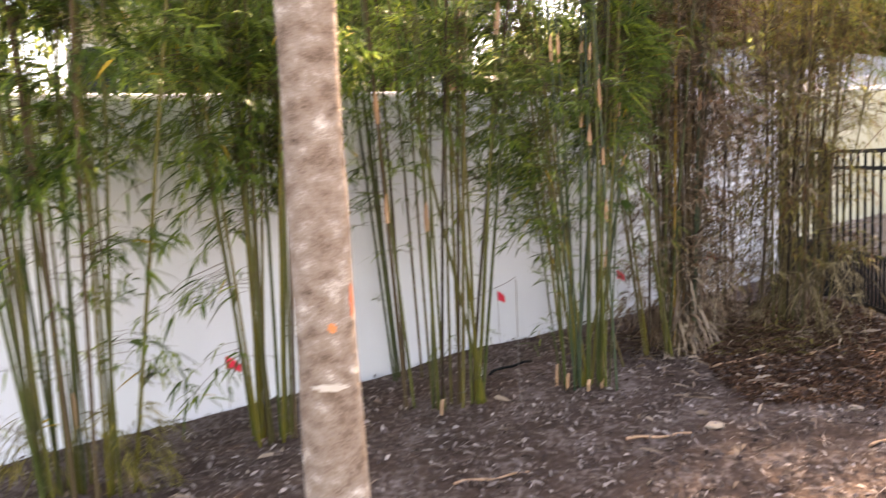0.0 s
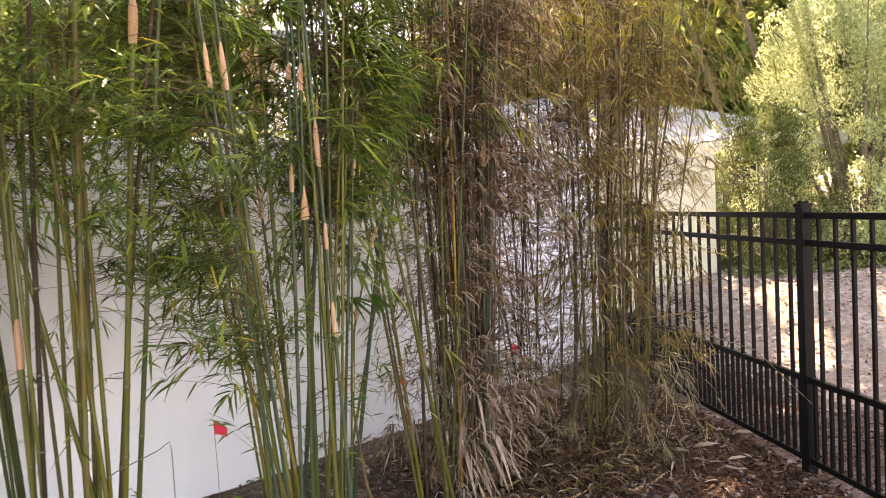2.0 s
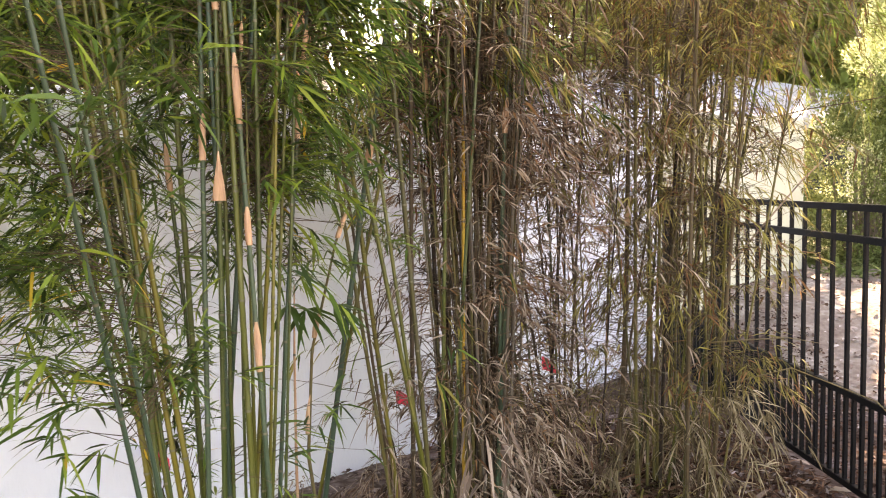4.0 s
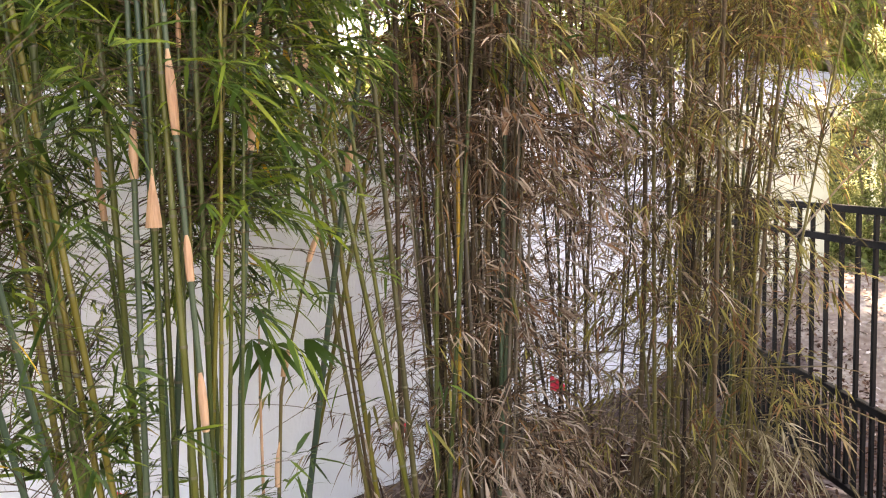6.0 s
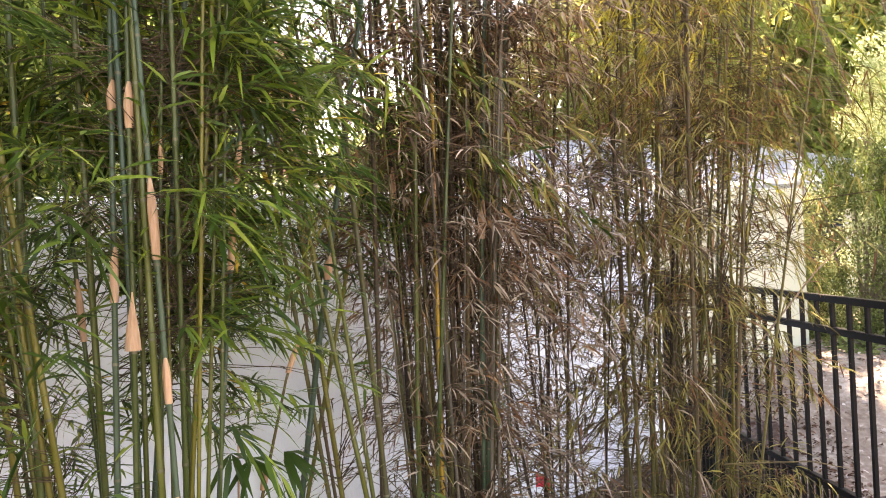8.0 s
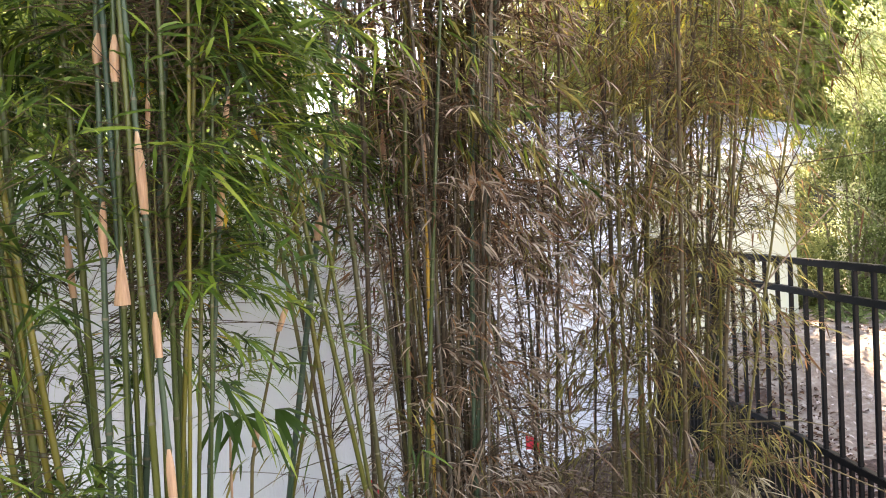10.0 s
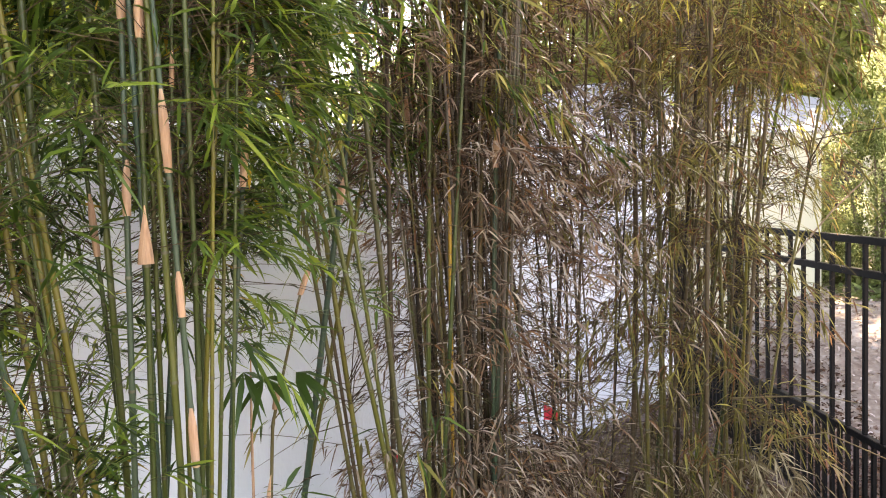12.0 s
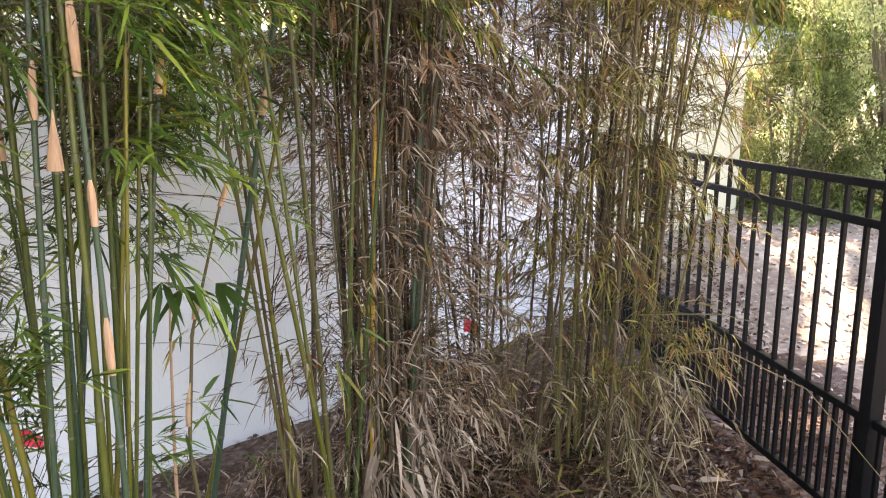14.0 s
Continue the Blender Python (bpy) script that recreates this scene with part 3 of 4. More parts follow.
dying = bamboo((1.2, 4.92), "dense dying bamboo clump with dry brown leaves", [(1.122, 4.85, 0.021, 0.0020, 0.0071, 4.1, M_AMBER, [(1.66, 1.75)]), (1.258, 4.86, 0.003, 0.0162, 0.0085, 4.1, B_, [(1.53, 1.65)]), (1.230, 4.85, 0.057, 0.0117, 0.0085, 4.1, B_, None), (1.045, 4.91, 0.020, -0.0157, 0.0087, 4.1, K, None), (1.051, 4.93, 0.055, -0.0158, 0.0080, 4.1, K, None), (1.126, 4.90, 0.072, -0.0104, 0.0087, 4.1, K, None), (1.168, 4.88, 0.075, -0.0100, 0.0079, 4.1, K, None), (0.555, 4.78, 0.229, 0.0000, 0.0068, 4.1, Y, None), (1.471, 5.20, 0.075, 0.0000, 0.0066, 4.1, K, None)],
       62, 0.115, (1, 0.9), [M_CULM_DARK, M_CULM_DARK, M_CULM_OLIVE, M_CULM_GREY, M_CULM_GREY], 4.1, (0.35, 3.3), 1900, M_DRY, DRY_L, DRY_W, per=11, skirt=170, skirt_z=(0.0, 0.3), sag=0.2, droop=0.3, curl=0.4, thick=(0.003, 0.0066), spray_len=(0.1, 0.42), splay=0.03, sway=0.03, branchlets=260, second=(M_RUSTLEAF, 0.24), thin=0.8, tuft=7, reach=0.1, back=0.2, rise=1.0, crown=760, crown_z=(1.4, 2.6), extra=(M_DRY, 400, 0.15, 1.8, "dead_foliage", "grey-tan dead leaves hanging on the stems"))
bamboo((1.6, 5.3), "thin half-dry bamboo stems in front of the wall", [], 21, 0.24, (1.2, 0.8), [M_CULM_DARK, M_CULM, M_CULM_DARK], 4.1, (0.4, 3.6), 1350, M_DRY, DRY_L, DRY_W, per=10, curl=0.4, thick=(0.003, 0.007), splay=0.14, sway=0.06, branchlets=240, second=(M_OLIVE, 0.35), thin=0.95, tuft=7, rise=1.2, skirt=130, crown=420, crown_z=(0.9, 2.6))
olive = bamboo((1.95, 5.15), "olive bamboo clump with yellowing leaves beside the fence", [(1.751, 5.15, 0.088, -0.0289, 0.0102, 4.1, K, [(1.19, 1.3)]), (1.840, 5.12, -0.013, 0.0070, 0.0080, 4.1, E, None), (1.887, 5.15, 0.010, 0.0000, 0.0073, 4.1, E, None), (1.954, 5.20, 0.020, 0.0203, 0.0076, 4.1, K, None), (2.063, 5.30, 0.188, 0.0000, 0.0082, 3.2, G, None), (1.990, 5.25, 0.164, 0.0000, 0.0063, 4.1, E, None), (1.979, 5.20, 0.120, 0.0000, 0.0062, 4.1, Y, None), (1.966, 5.25, -0.020, 0.0232, 0.0077, 4.1, E, None)],
       11, 0.24, (1, 0.7), [M_CULM_OLIVE, M_CULM_DARK, M_CULM_GOLD, M_CULM_OLIVE], 4.1, (0.5, 3.6), 1750, M_OLIVE, (0.04, 0.1), (0.003, 0.0068), per=10, skirt=190, curl=0.2, thick=(0.004, 0.0085), splay=0.1, sway=0.05, branchlets=260, second=(M_RUSTLEAF, 0.24), thin=0.9, tuft=7, rise=0.95, reach=0.15, crown=560, crown_z=(0.9, 2.2), back=0.25, side=-0.35, extra=(M_GOLDLEAF, 230, 1.7, 3.4, "golden_foliage", "golden green leaves, glow of sun through them put into the colour"), skirt_mat=M_STRAW, skirt_z=(0.0, 0.55))
bamboo((2.3, 5.75), "thin olive bamboo stems at the fence's end", [(2.25, 5.7, 0.05, 0.0, 0.008, 4.0, K, None), (2.36, 5.8, 0.06, 0.0, 0.008, 4.0, G, None)],
       6, 0.14, (1, 0.8), [M_CULM_OLIVE, M_CULM_DARK], 4.0, (1.0, 3.6), 340, M_OLIVE, (0.04, 0.1), (0.003, 0.0068), per=10, skirt=20, skirt_mat=M_STRAW, curl=0.2, thick=(0.004, 0.008), splay=0.05, sway=0.05, branchlets=120, second=(M_RUSTLEAF, 0.25), crown=260, crown_z=(1.75, 2.8), back=0.1, extra=(M_GOLDLEAF, 200, 1.7, 3.2, "golden_foliage", "golden green leaves, glow of sun through them put into the colour"))
for o, lean in (((0.735, 4.42, 0.99), 0.9), ((0.61, 4.4, 1.0), -0.2), ((0.655, 4.42, 0.98), 0.3)):
    for k in range(8):
        a = -2.6 + 0.62 * k + rng.uniform(-0.15, 0.15)
        P = np.array([[o[0] - 0.5, o[1] - 4.24, o[2]]])
        D = np.array([[math.cos(a) * 0.9 + lean * 0.5, -0.35 + 0.3 * math.sin(a * 2), 0.15 - 0.55 * abs(math.sin(a * 1.3))]])
        v, q, t = blades(P, D, np.array([rng.uniform(0.09, 0.14)]), np.array([rng.uniform(0.014, 0.02)]), 0.35)
        part_np("leaf", mesh_from("leaf", v, q, t, (M_LEAF,)), upright)


OX, OY = 1.95, 5.15
for name, pts, r, mat in (("side_branch", ((2.30, 5.28, 1.54), (2.48, 5.06, 1.585), (2.62, 4.88, 1.60), (2.74, 4.76, 1.62)), 0.0022, M_TWIG), ("side_branch", ((2.2, 5.2, 0.93), (2.36, 5.2, 1.12), (2.54, 5.2, 1.32), (2.70, 5.19, 1.47)), 0.0042, M_SHEATH_OLD),
                          ("side_branch", ((2.06, 4.95, 0.73), (2.16, 4.86, 0.755), (2.26, 4.76, 0.78), (2.34, 4.7, 0.77)), 0.0028, M_STRAW), ("side_branch", ((2.1, 4.86, 0.6), (2.22, 4.66, 0.7), (2.36, 4.42, 0.65), (2.47, 4.2, 0.46)), 0.0026, M_STRAW)):
    v, q = tube(np.array(pts) - [OX, OY, 0], r * np.array([1.0, 0.9, 0.75, 0.4]), 6)
    part_np(name, mesh_from(name, v, q, mats=(mat,), smooth=True), olive)
n_hang = 60
O = np.stack([rng.uniform(0.05, 0.6, n_hang), rng.uniform(-0.25, 0.3, n_hang), rng.uniform(1.72, 2.5, n_hang)], -1)
D = np.stack([rng.uniform(0.3, 1.0, n_hang), rng.uniform(-0.5, 0.2, n_hang), rng.uniform(-0.2, 0.5, n_hang)], -1)
L = rng.uniform(0.15, 0.45, n_hang)
v, q, t = sprays(O, D, L, 0.4, 11, (0.07, 0.15), (0.0035, 0.0065), sag=0.35)
pick = (rng.uniform(0, 1, len(q)) < 0.45).astype(int)
part_np("overhanging_foliage", mesh_from("overhanging_foliage", v, q, t, (M_OLIVE, M_LIMELEAF), np.concatenate([pick, pick, pick])), olive, "lime green leaves arching over the fence", kind="stuff")
n_spike = 16
zs = rng.uniform(1.28, 1.66, n_spike)
O = np.stack([1.669 - OX + 0.715 * zs - 0.171 * zs ** 2 + rng.normal(0, 0.012, n_spike), np.full(n_spike, 0.15) + rng.normal(0, 0.02, n_spike), zs], -1)
D = np.stack([rng.uniform(0.4, 1.0, n_spike), rng.uniform(-0.6, 0.1, n_spike), rng.uniform(-0.3, 0.3, n_spike)], -1)
L = rng.uniform(0.05, 0.22, n_spike)
c1, c2 = sprays(O, D, L, 0.3, 8, (0.07, 0.14), (0.003, 0.006), sag=0.35), twigs(O, D, L, 0.3, 0.0014)
v, q, t = merge([c1, (*c2, None)])
part_np("leaf_spray", mesh_from("leaf_spray", v, q, t, (M_OLIVE,)), olive, "spiky dark sprays against the wall", kind="stuff")
n_straw = 12
O = np.stack([rng.uniform(0.0, 0.22, n_straw), rng.uniform(-0.4, -0.05, n_straw), rng.uniform(0.1, 0.6, n_straw)], -1)
D = np.stack([rng.uniform(0.0, 1.0, n_straw), rng.uniform(-1.0, 0.0, n_straw), rng.uniform(-0.4, 0.5, n_straw)], -1)
v, q, t = sprays(O, D, rng.uniform(0.1, 0.3, n_straw), 0.5, 7, (0.06, 0.14), (0.003, 0.0065), sag=0.4, curl=0.2)
v[:, 2] = np.maximum(v[:, 2], 0.006)
part_np("straw_tuft", mesh_from("straw_tuft", v, q, t, (M_STRAW,)), olive, "straw-coloured leaves leaning out to the fence", kind="stuff")

n_strip = 90
a = rng.uniform(0, 2 * np.pi, n_strip)
P = np.stack([np.cos(a) * rng.uniform(0.08, 0.17, n_strip), np.sin(a) * rng.uniform(0.08, 0.16, n_strip), 0.05 + 0.5 * rng.uniform(0, 1, n_strip) ** 1.4], -1)
D = np.stack([np.cos(a) * 0.45, np.sin(a) * 0.45, rng.uniform(-1.0, 0.5, n_strip)], -1) + rng.normal(0, 0.2, (n_strip, 3))
v, q, t = blades(P, D, rng.uniform(0.09, 0.24, n_strip), rng.uniform(0.008, 0.02, n_strip), 0.5, 0.4)
v[:, 2] = np.maximum(v[:, 2], 0.008)
part_np("dead_sheath_fringe", mesh_from("dead_sheath_fringe", v, q, t, (M_SHEATH_OLD,)), dying, "pale strips of dead sheath round the foot", kind="stuff")


# ---- the fence ----
FX = 2.725
fence = thing("metal_fence", (FX, 4.62, 0), "black powder-coated aluminium picket fence with doubled lower pickets", "fence")
POSTS = [2.81, 4.62, 6.43, 7.30]
for y in POSTS:
    bm = bmesh.new()
    box(bm, -0.026, y - 4.62 - 0.026, -0.2, 0.026, y - 4.62 + 0.026, 1.235, 0.003)
    p = part("post", bm, M_IRON, fence)
    bm = bmesh.new()
    box(bm, -0.03, y - 4.62 - 0.03, 1.236, 0.03, y - 4.62 + 0.03, 1.252, 0.003)
    box(bm, -0.02, y - 4.62 - 0.02, 1.2525, 0.02, y - 4.62 + 0.02, 1.262, 0.004)
    part("cap", bm, M_IRON, p)
picket_long, picket_short = None, None
for a, b in zip(POSTS, POSTS[1:]):
    for z in (1.198, 1.074, 0.443, 0.066):
        bm = bmesh.new()
        box(bm, -0.013, a - 4.62 + 0.0265, z - 0.014, 0.013, b - 4.62 - 0.0265, z + 0.014, 0.002)
        part("rail", bm, M_IRON, fence)
    n = max(1, round((b - a) / 0.1131))
    for i in range(n * 2):
        y = a + (i + 1) * (b - a) / (2 * n)
        if i % 2 == 1 and i == 2 * n - 1:
            continue
        long = i % 2 == 1
        if long and picket_long is None or not long and picket_short is None:
            bm = bmesh.new()
            box(bm, -0.008, -0.008, 0.058, 0.008, 0.008, 1.184 if long else 0.455, 0.0015)
            me = bpy.data.meshes.new("picket")
            bm.to_mesh(me), bm.free()
            me.materials.append(M_IRON)
            picket_long, picket_short = (me, picket_short) if long else (picket_long, me)
        ob = new("picket", picket_long if long else picket_short)
        ob.parent, ob.location = fence, (0, y - 4.62, 0)


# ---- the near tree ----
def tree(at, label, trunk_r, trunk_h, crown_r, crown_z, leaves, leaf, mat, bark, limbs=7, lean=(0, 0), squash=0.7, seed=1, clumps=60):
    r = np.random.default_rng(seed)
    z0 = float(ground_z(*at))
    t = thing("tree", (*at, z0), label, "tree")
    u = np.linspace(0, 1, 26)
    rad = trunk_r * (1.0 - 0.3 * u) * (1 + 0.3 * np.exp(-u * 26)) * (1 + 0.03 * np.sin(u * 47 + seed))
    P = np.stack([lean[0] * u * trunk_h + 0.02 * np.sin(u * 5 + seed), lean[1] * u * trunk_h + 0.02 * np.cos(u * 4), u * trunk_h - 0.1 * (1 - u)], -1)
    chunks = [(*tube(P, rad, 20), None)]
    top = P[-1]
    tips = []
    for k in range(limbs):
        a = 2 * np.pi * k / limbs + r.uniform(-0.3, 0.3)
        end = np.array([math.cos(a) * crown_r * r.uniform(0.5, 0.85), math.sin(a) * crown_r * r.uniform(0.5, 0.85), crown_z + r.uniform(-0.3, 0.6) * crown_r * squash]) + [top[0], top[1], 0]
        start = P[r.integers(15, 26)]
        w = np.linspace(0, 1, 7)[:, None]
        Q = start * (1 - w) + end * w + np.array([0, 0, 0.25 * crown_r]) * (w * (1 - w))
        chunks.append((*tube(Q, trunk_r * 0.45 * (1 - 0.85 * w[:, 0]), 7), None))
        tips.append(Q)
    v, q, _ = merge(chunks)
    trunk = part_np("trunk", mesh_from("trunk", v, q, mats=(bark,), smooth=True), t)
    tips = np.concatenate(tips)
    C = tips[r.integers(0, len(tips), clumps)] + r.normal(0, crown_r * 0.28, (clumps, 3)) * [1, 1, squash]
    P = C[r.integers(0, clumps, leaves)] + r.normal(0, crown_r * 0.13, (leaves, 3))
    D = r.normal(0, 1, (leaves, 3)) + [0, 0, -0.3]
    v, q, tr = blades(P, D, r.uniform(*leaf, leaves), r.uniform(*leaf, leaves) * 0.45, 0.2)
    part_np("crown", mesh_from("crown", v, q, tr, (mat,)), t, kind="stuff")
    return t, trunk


_, near_trunk = tree((-0.5, 2.14), "young tree with a smooth grey-brown mottled trunk", 0.094, 5.0, 1.7, 6.2, 9000, (0.07, 0.12), M_TREELEAF, M_BARK, lean=(0.015, 0.0), seed=3)
for name, z, a, w, h, mat, label in (("paint_mark", 0.80, -1.15, 0.014, 0.021, M_ORANGE, "spot of orange marking paint"), ("lichen_ring", 0.63, -1.35, 0.075, 0.013, M_LICHEN, "pale lichen band"), ("bark_stain", 0.87, -0.3, 0.012, 0.075, M_RUST, "rust red bark stain")):
    A, Z = np.meshgrid(np.linspace(-1, 1, 13), np.linspace(-1, 1, 13), indexing="ij")
    rr = np.sqrt(A ** 2 + Z ** 2)
    lim = 0.75 + 0.25 * np.sin(np.arctan2(Z, A) * 3 + z * 9) * np.cos(np.arctan2(Z, A) * 5)
    k = np.where(rr > lim, lim / np.maximum(rr, 1e-6), 1)
    A, Z = A * k, Z * k
    rad = 0.094 * (1.0 - 0.3 * z / 5) * (1 + 0.3 * math.exp(-z / 5 * 26)) * (1 + 0.03 * math.sin(z / 5 * 47 + 3)) + 0.001
    ox, oy = 0.015 * z + 0.02 * math.sin(z + 3), 0.02 * math.cos(0.8 * z)
    ang = a + A * w / rad
    V = np.stack([ox + np.cos(ang) * (rad + 0.002), oy + np.sin(ang) * (rad + 0.002), z + Z * h], -1).reshape(-1, 3)
    i, j = np.meshgrid(np.arange(12), np.arange(12), indexing="ij")
    q = np.stack([i * 13 + j, (i + 1) * 13 + j, (i + 1) * 13 + j + 1, i * 13 + j + 1], -1).reshape(-1, 4)
    part_np(name, mesh_from(name, V, q, mats=(mat,)), near_trunk, label)


# ---- marker flags, wire ----
for fx, fy, fz, turn in ((-1.38, 3.68, 0.32, 0.5), (0.008, 4.94, 0.385, 0.9), (0.885, 5.55, 0.40, 0.6), (1.56, 5.66, 0.5, 0.3)):
    z0 = float(ground_z(fx, fy))
    flag = thing("marker_flag", (fx, fy, z0), "small red plastic utility marker flag on a thin wire stake", "flag", "marker flags along the wall")
    v, q = tube([(0, 0, -0.05), (0.004, 0, 0.15), (0.0, 0.002, fz - z0 + 0.03)], [0.0014] * 3, 6)
    part_np("stake", mesh_from("stake", v, q, mats=(M_WIRE,)), flag)
    U, Wd = np.meshgrid(np.linspace(0, 1, 9), np.linspace(0, 1, 7), indexing="ij")
    bow = 0.012 * np.sin(U * 6.0) * U
    V = np.stack([U * 0.075 * math.cos(turn) - bow * math.sin(turn), U * 0.075 * math.sin(turn) + bow * math.cos(turn), fz - z0 - 0.035 + (Wd - 0.5) * 0.066 * (1 - 0.35 * U) + 0.03 - 0.045 * U ** 1.6], -1).reshape(-1, 3)
    i, j = np.meshgrid(np.arange(8), np.arange(6), indexing="ij")
    q = np.stack([i * 7 + j, (i + 1) * 7 + j, (i + 1) * 7 + j + 1, i * 7 + j + 1], -1).reshape(-1, 4)
    part_np("flag", mesh_from("flag", V, q, mats=(M_FLAG,), smooth=True), flag, "red plastic film")

w0, w1 = wall_point(-0.25, 0.02), wall_point(0.75, 0.02)
u = np.linspace(0, 1, 14)
P = np.stack([w0[0] + (w1[0] - w0[0]) * u, w0[1] + (w1[1] - w0[1]) * u, 0.55 - 0.30 * u + 0.015 * np.sin(u * 7)], -1)
v, q = tube(P, np.full(14, 0.0016), 5)
cable = part_np("wire", mesh_from("wire", v, q, mats=(M_WIRE,)))
tagged(cable, label="thin dark wire sagging along the wall", category="wire")
P = [(0.1, 3.72, 0.0), (0.098, 3.72, 0.3), (0.1, 3.715, 0.66), (0.095, 3.715, 0.685), (0.06, 3.72, 0.66), (-0.06, 3.72, 0.61), (-0.12, 3.74, 0.57)]
v, q = tube(P, np.full(7, 0.0018), 5)
bent = part_np("bent_wire", mesh_from("bent_wire", v, q, mats=(M_WIRE,)))
tagged(bent, label="bent thin wire stuck in the mulch", category="wire")


# ---- litter on the ground ----
def scatter(count, xs, ys, keep, ln, wd, mat, name, label, flat=0.25):
    P = np.stack([rng.uniform(*xs, count), rng.uniform(*ys, count), np.zeros(count)], -1)
    P = P[keep(P[:, 0], P[:, 1])]
    n = len(P)
    P[:, 2] = ground_z(P[:, 0], P[:, 1]) + rng.uniform(0.003, 0.02, n)
    a = rng.uniform(0, 2 * np.pi, n)
    D = np.stack([np.cos(a), np.sin(a), rng.normal(0.05, flat, n)], -1)
    v, q, t = blades(P, D, rng.uniform(*ln, n), rng.uniform(*wd, n), 0.15, 0.3)
    ob = part_np(name, mesh_from(name, v, q, t, (mat,)), kind="stuff")
    return tagged(ob, label=label, category="litter")


def near_side(x, y):
    return ((np.stack([x, y], -1) - WALL_C) @ WALL_N > 0.02) & (x < 2.72)


def far_side(x, y):
    return ((np.stack([x, y], -1) - WALL_C) @ WALL_N > 0.05) & (x > 3.45 + 0.2 * np.sin(1.9 * y))


def fence_strip(x, y):
    return ((np.stack([x, y], -1) - WALL_C) @ WALL_N > 0.05) & (x > 2.76) & (x < 3.6 + 0.2 * np.sin(1.9 * y))


scatter(30000, (-3.5, 2.75), (0.8, 7.4), near_side, (0.015, 0.055), (0.005, 0.018), M_LITTER, "mulch_chips", "grey-brown bark chips and leaf litter on the bed", 0.3)
scatter(2800, (-3.2, 2.75), (1.0, 7.4), near_side, (0.04, 0.11), (0.004, 0.01), M_LITTER, "fallen_leaves", "dry fallen bamboo leaves on the bed", 0.12)
scatter(16000, (2.8, 9.0), (3.0, 12.0), far_side, (0.02, 0.065), (0.008, 0.028), M_SANDLIT, "leaf_litter", "brown and pale leaf litter on sandy ground", 0.3)
# Cover added over pale sand; its dark colour carries the hedge's shade.
scatter(12000, (4.7, 10.5), (8.5, 12.5), far_side, (0.08, 0.2), (0.02, 0.045), M_HEDGE, "ground_cover", "low olive ground cover at the hedge foot, dark for the hedge's shade", 0.8)
scatter(20000, (1.2, 2.72), (3.7, 6.2), near_side, (0.02, 0.065), (0.004, 0.014), M_BARKLIT, "bark_litter", "reddish bark pieces and leaf bits by the fence", 0.35)
# Chips coloured dark so that this strip looks shaded.
scatter(9000, (2.76, 3.8), (2.5, 8.0), fence_strip, (0.015, 0.055), (0.005, 0.018), M_BARKLIT, "shade_litter", "bark chips and leaf bits behind the fence, shade put into their dark colour", 0.3)
scatter(420, (0.9, 2.74), (3.4, 6.2), near_side, (0.05, 0.15), (0.008, 0.024), M_SHEATH_OLD, "dry_leaf_litter", "large curled dry leaves by the fence foot", 0.2)
scatter(110, (-2.6, 2.7), (1.6, 6.6), near_side, (0.05, 0.13), (0.01, 0.03), M_SHEATH_OLD, "fallen_sheaths", "curled tan bamboo sheaths fallen on the mulch", 0.1)
n_pile = 6500
pile = np.stack([rng.normal(1.6, 0.36, n_pile), rng.normal(5.05, 0.24, n_pile), np.zeros(n_pile)], -1)
pile = pile[near_side(pile[:, 0], pile[:, 1]) & (pile[:, 0] < 2.12) & (pile[:, 1] > 4.62)]
n_pile = len(pile)
pile[:, 2] = ground_z(pile[:, 0], pile[:, 1]) + 0.15 * np.exp(-((pile[:, 0] - 1.62) / 0.5) ** 2 - ((pile[:, 1] - 5.05) / 0.35) ** 2) * rng.uniform(0, 1, n_pile) + 0.004
a = rng.uniform(0, 2 * np.pi, n_pile)
v, q, t = blades(pile, np.stack([np.cos(a), np.sin(a), rng.normal(0.1, 0.4, n_pile)], -1), rng.uniform(0.06, 0.17, n_pile), rng.uniform(0.004, 0.011, n_pile), 0.35, 0.3)
v[:, 2] = np.maximum(v[:, 2], ground_z(v[:, 0], v[:, 1]) + 0.003)
heap = part_np("leaf_heap", mesh_from("leaf_heap", v, q, t, (M_DRY, M_OLIVE, M_BARKLIT), np.concatenate([np.array([0, 2, 1, 2, 0, 2, 2])[np.arange(n_pile) % 7]] * 3)), kind="stuff")
tagged(heap, label="heap of dry and olive bamboo leaves between the clumps", category="litter")


def stick(a, b, r, label, mat=M_SHEATH):
    za, zb = float(ground_z(*a)) + r * 1.2, float(ground_z(*b)) + r * 1.2
    u = np.linspace(0, 1, 9)[:, None]
    P = np.array([*a, za]) * (1 - u) + np.array([*b, zb]) * u + np.array([0, 0, 1]) * 0.006 * np.sin(u * 9)
    v, q = tube(P, r * (1 + 0.18 * np.sin(u[:, 0] * 19)) * (1 - 0.4 * u[:, 0]), 7)
    ob = part_np("stick", mesh_from("stick", v, q, mats=(mat,), smooth=True))
    return tagged(ob, label=label, category="stick", group="sticks on the mulch")


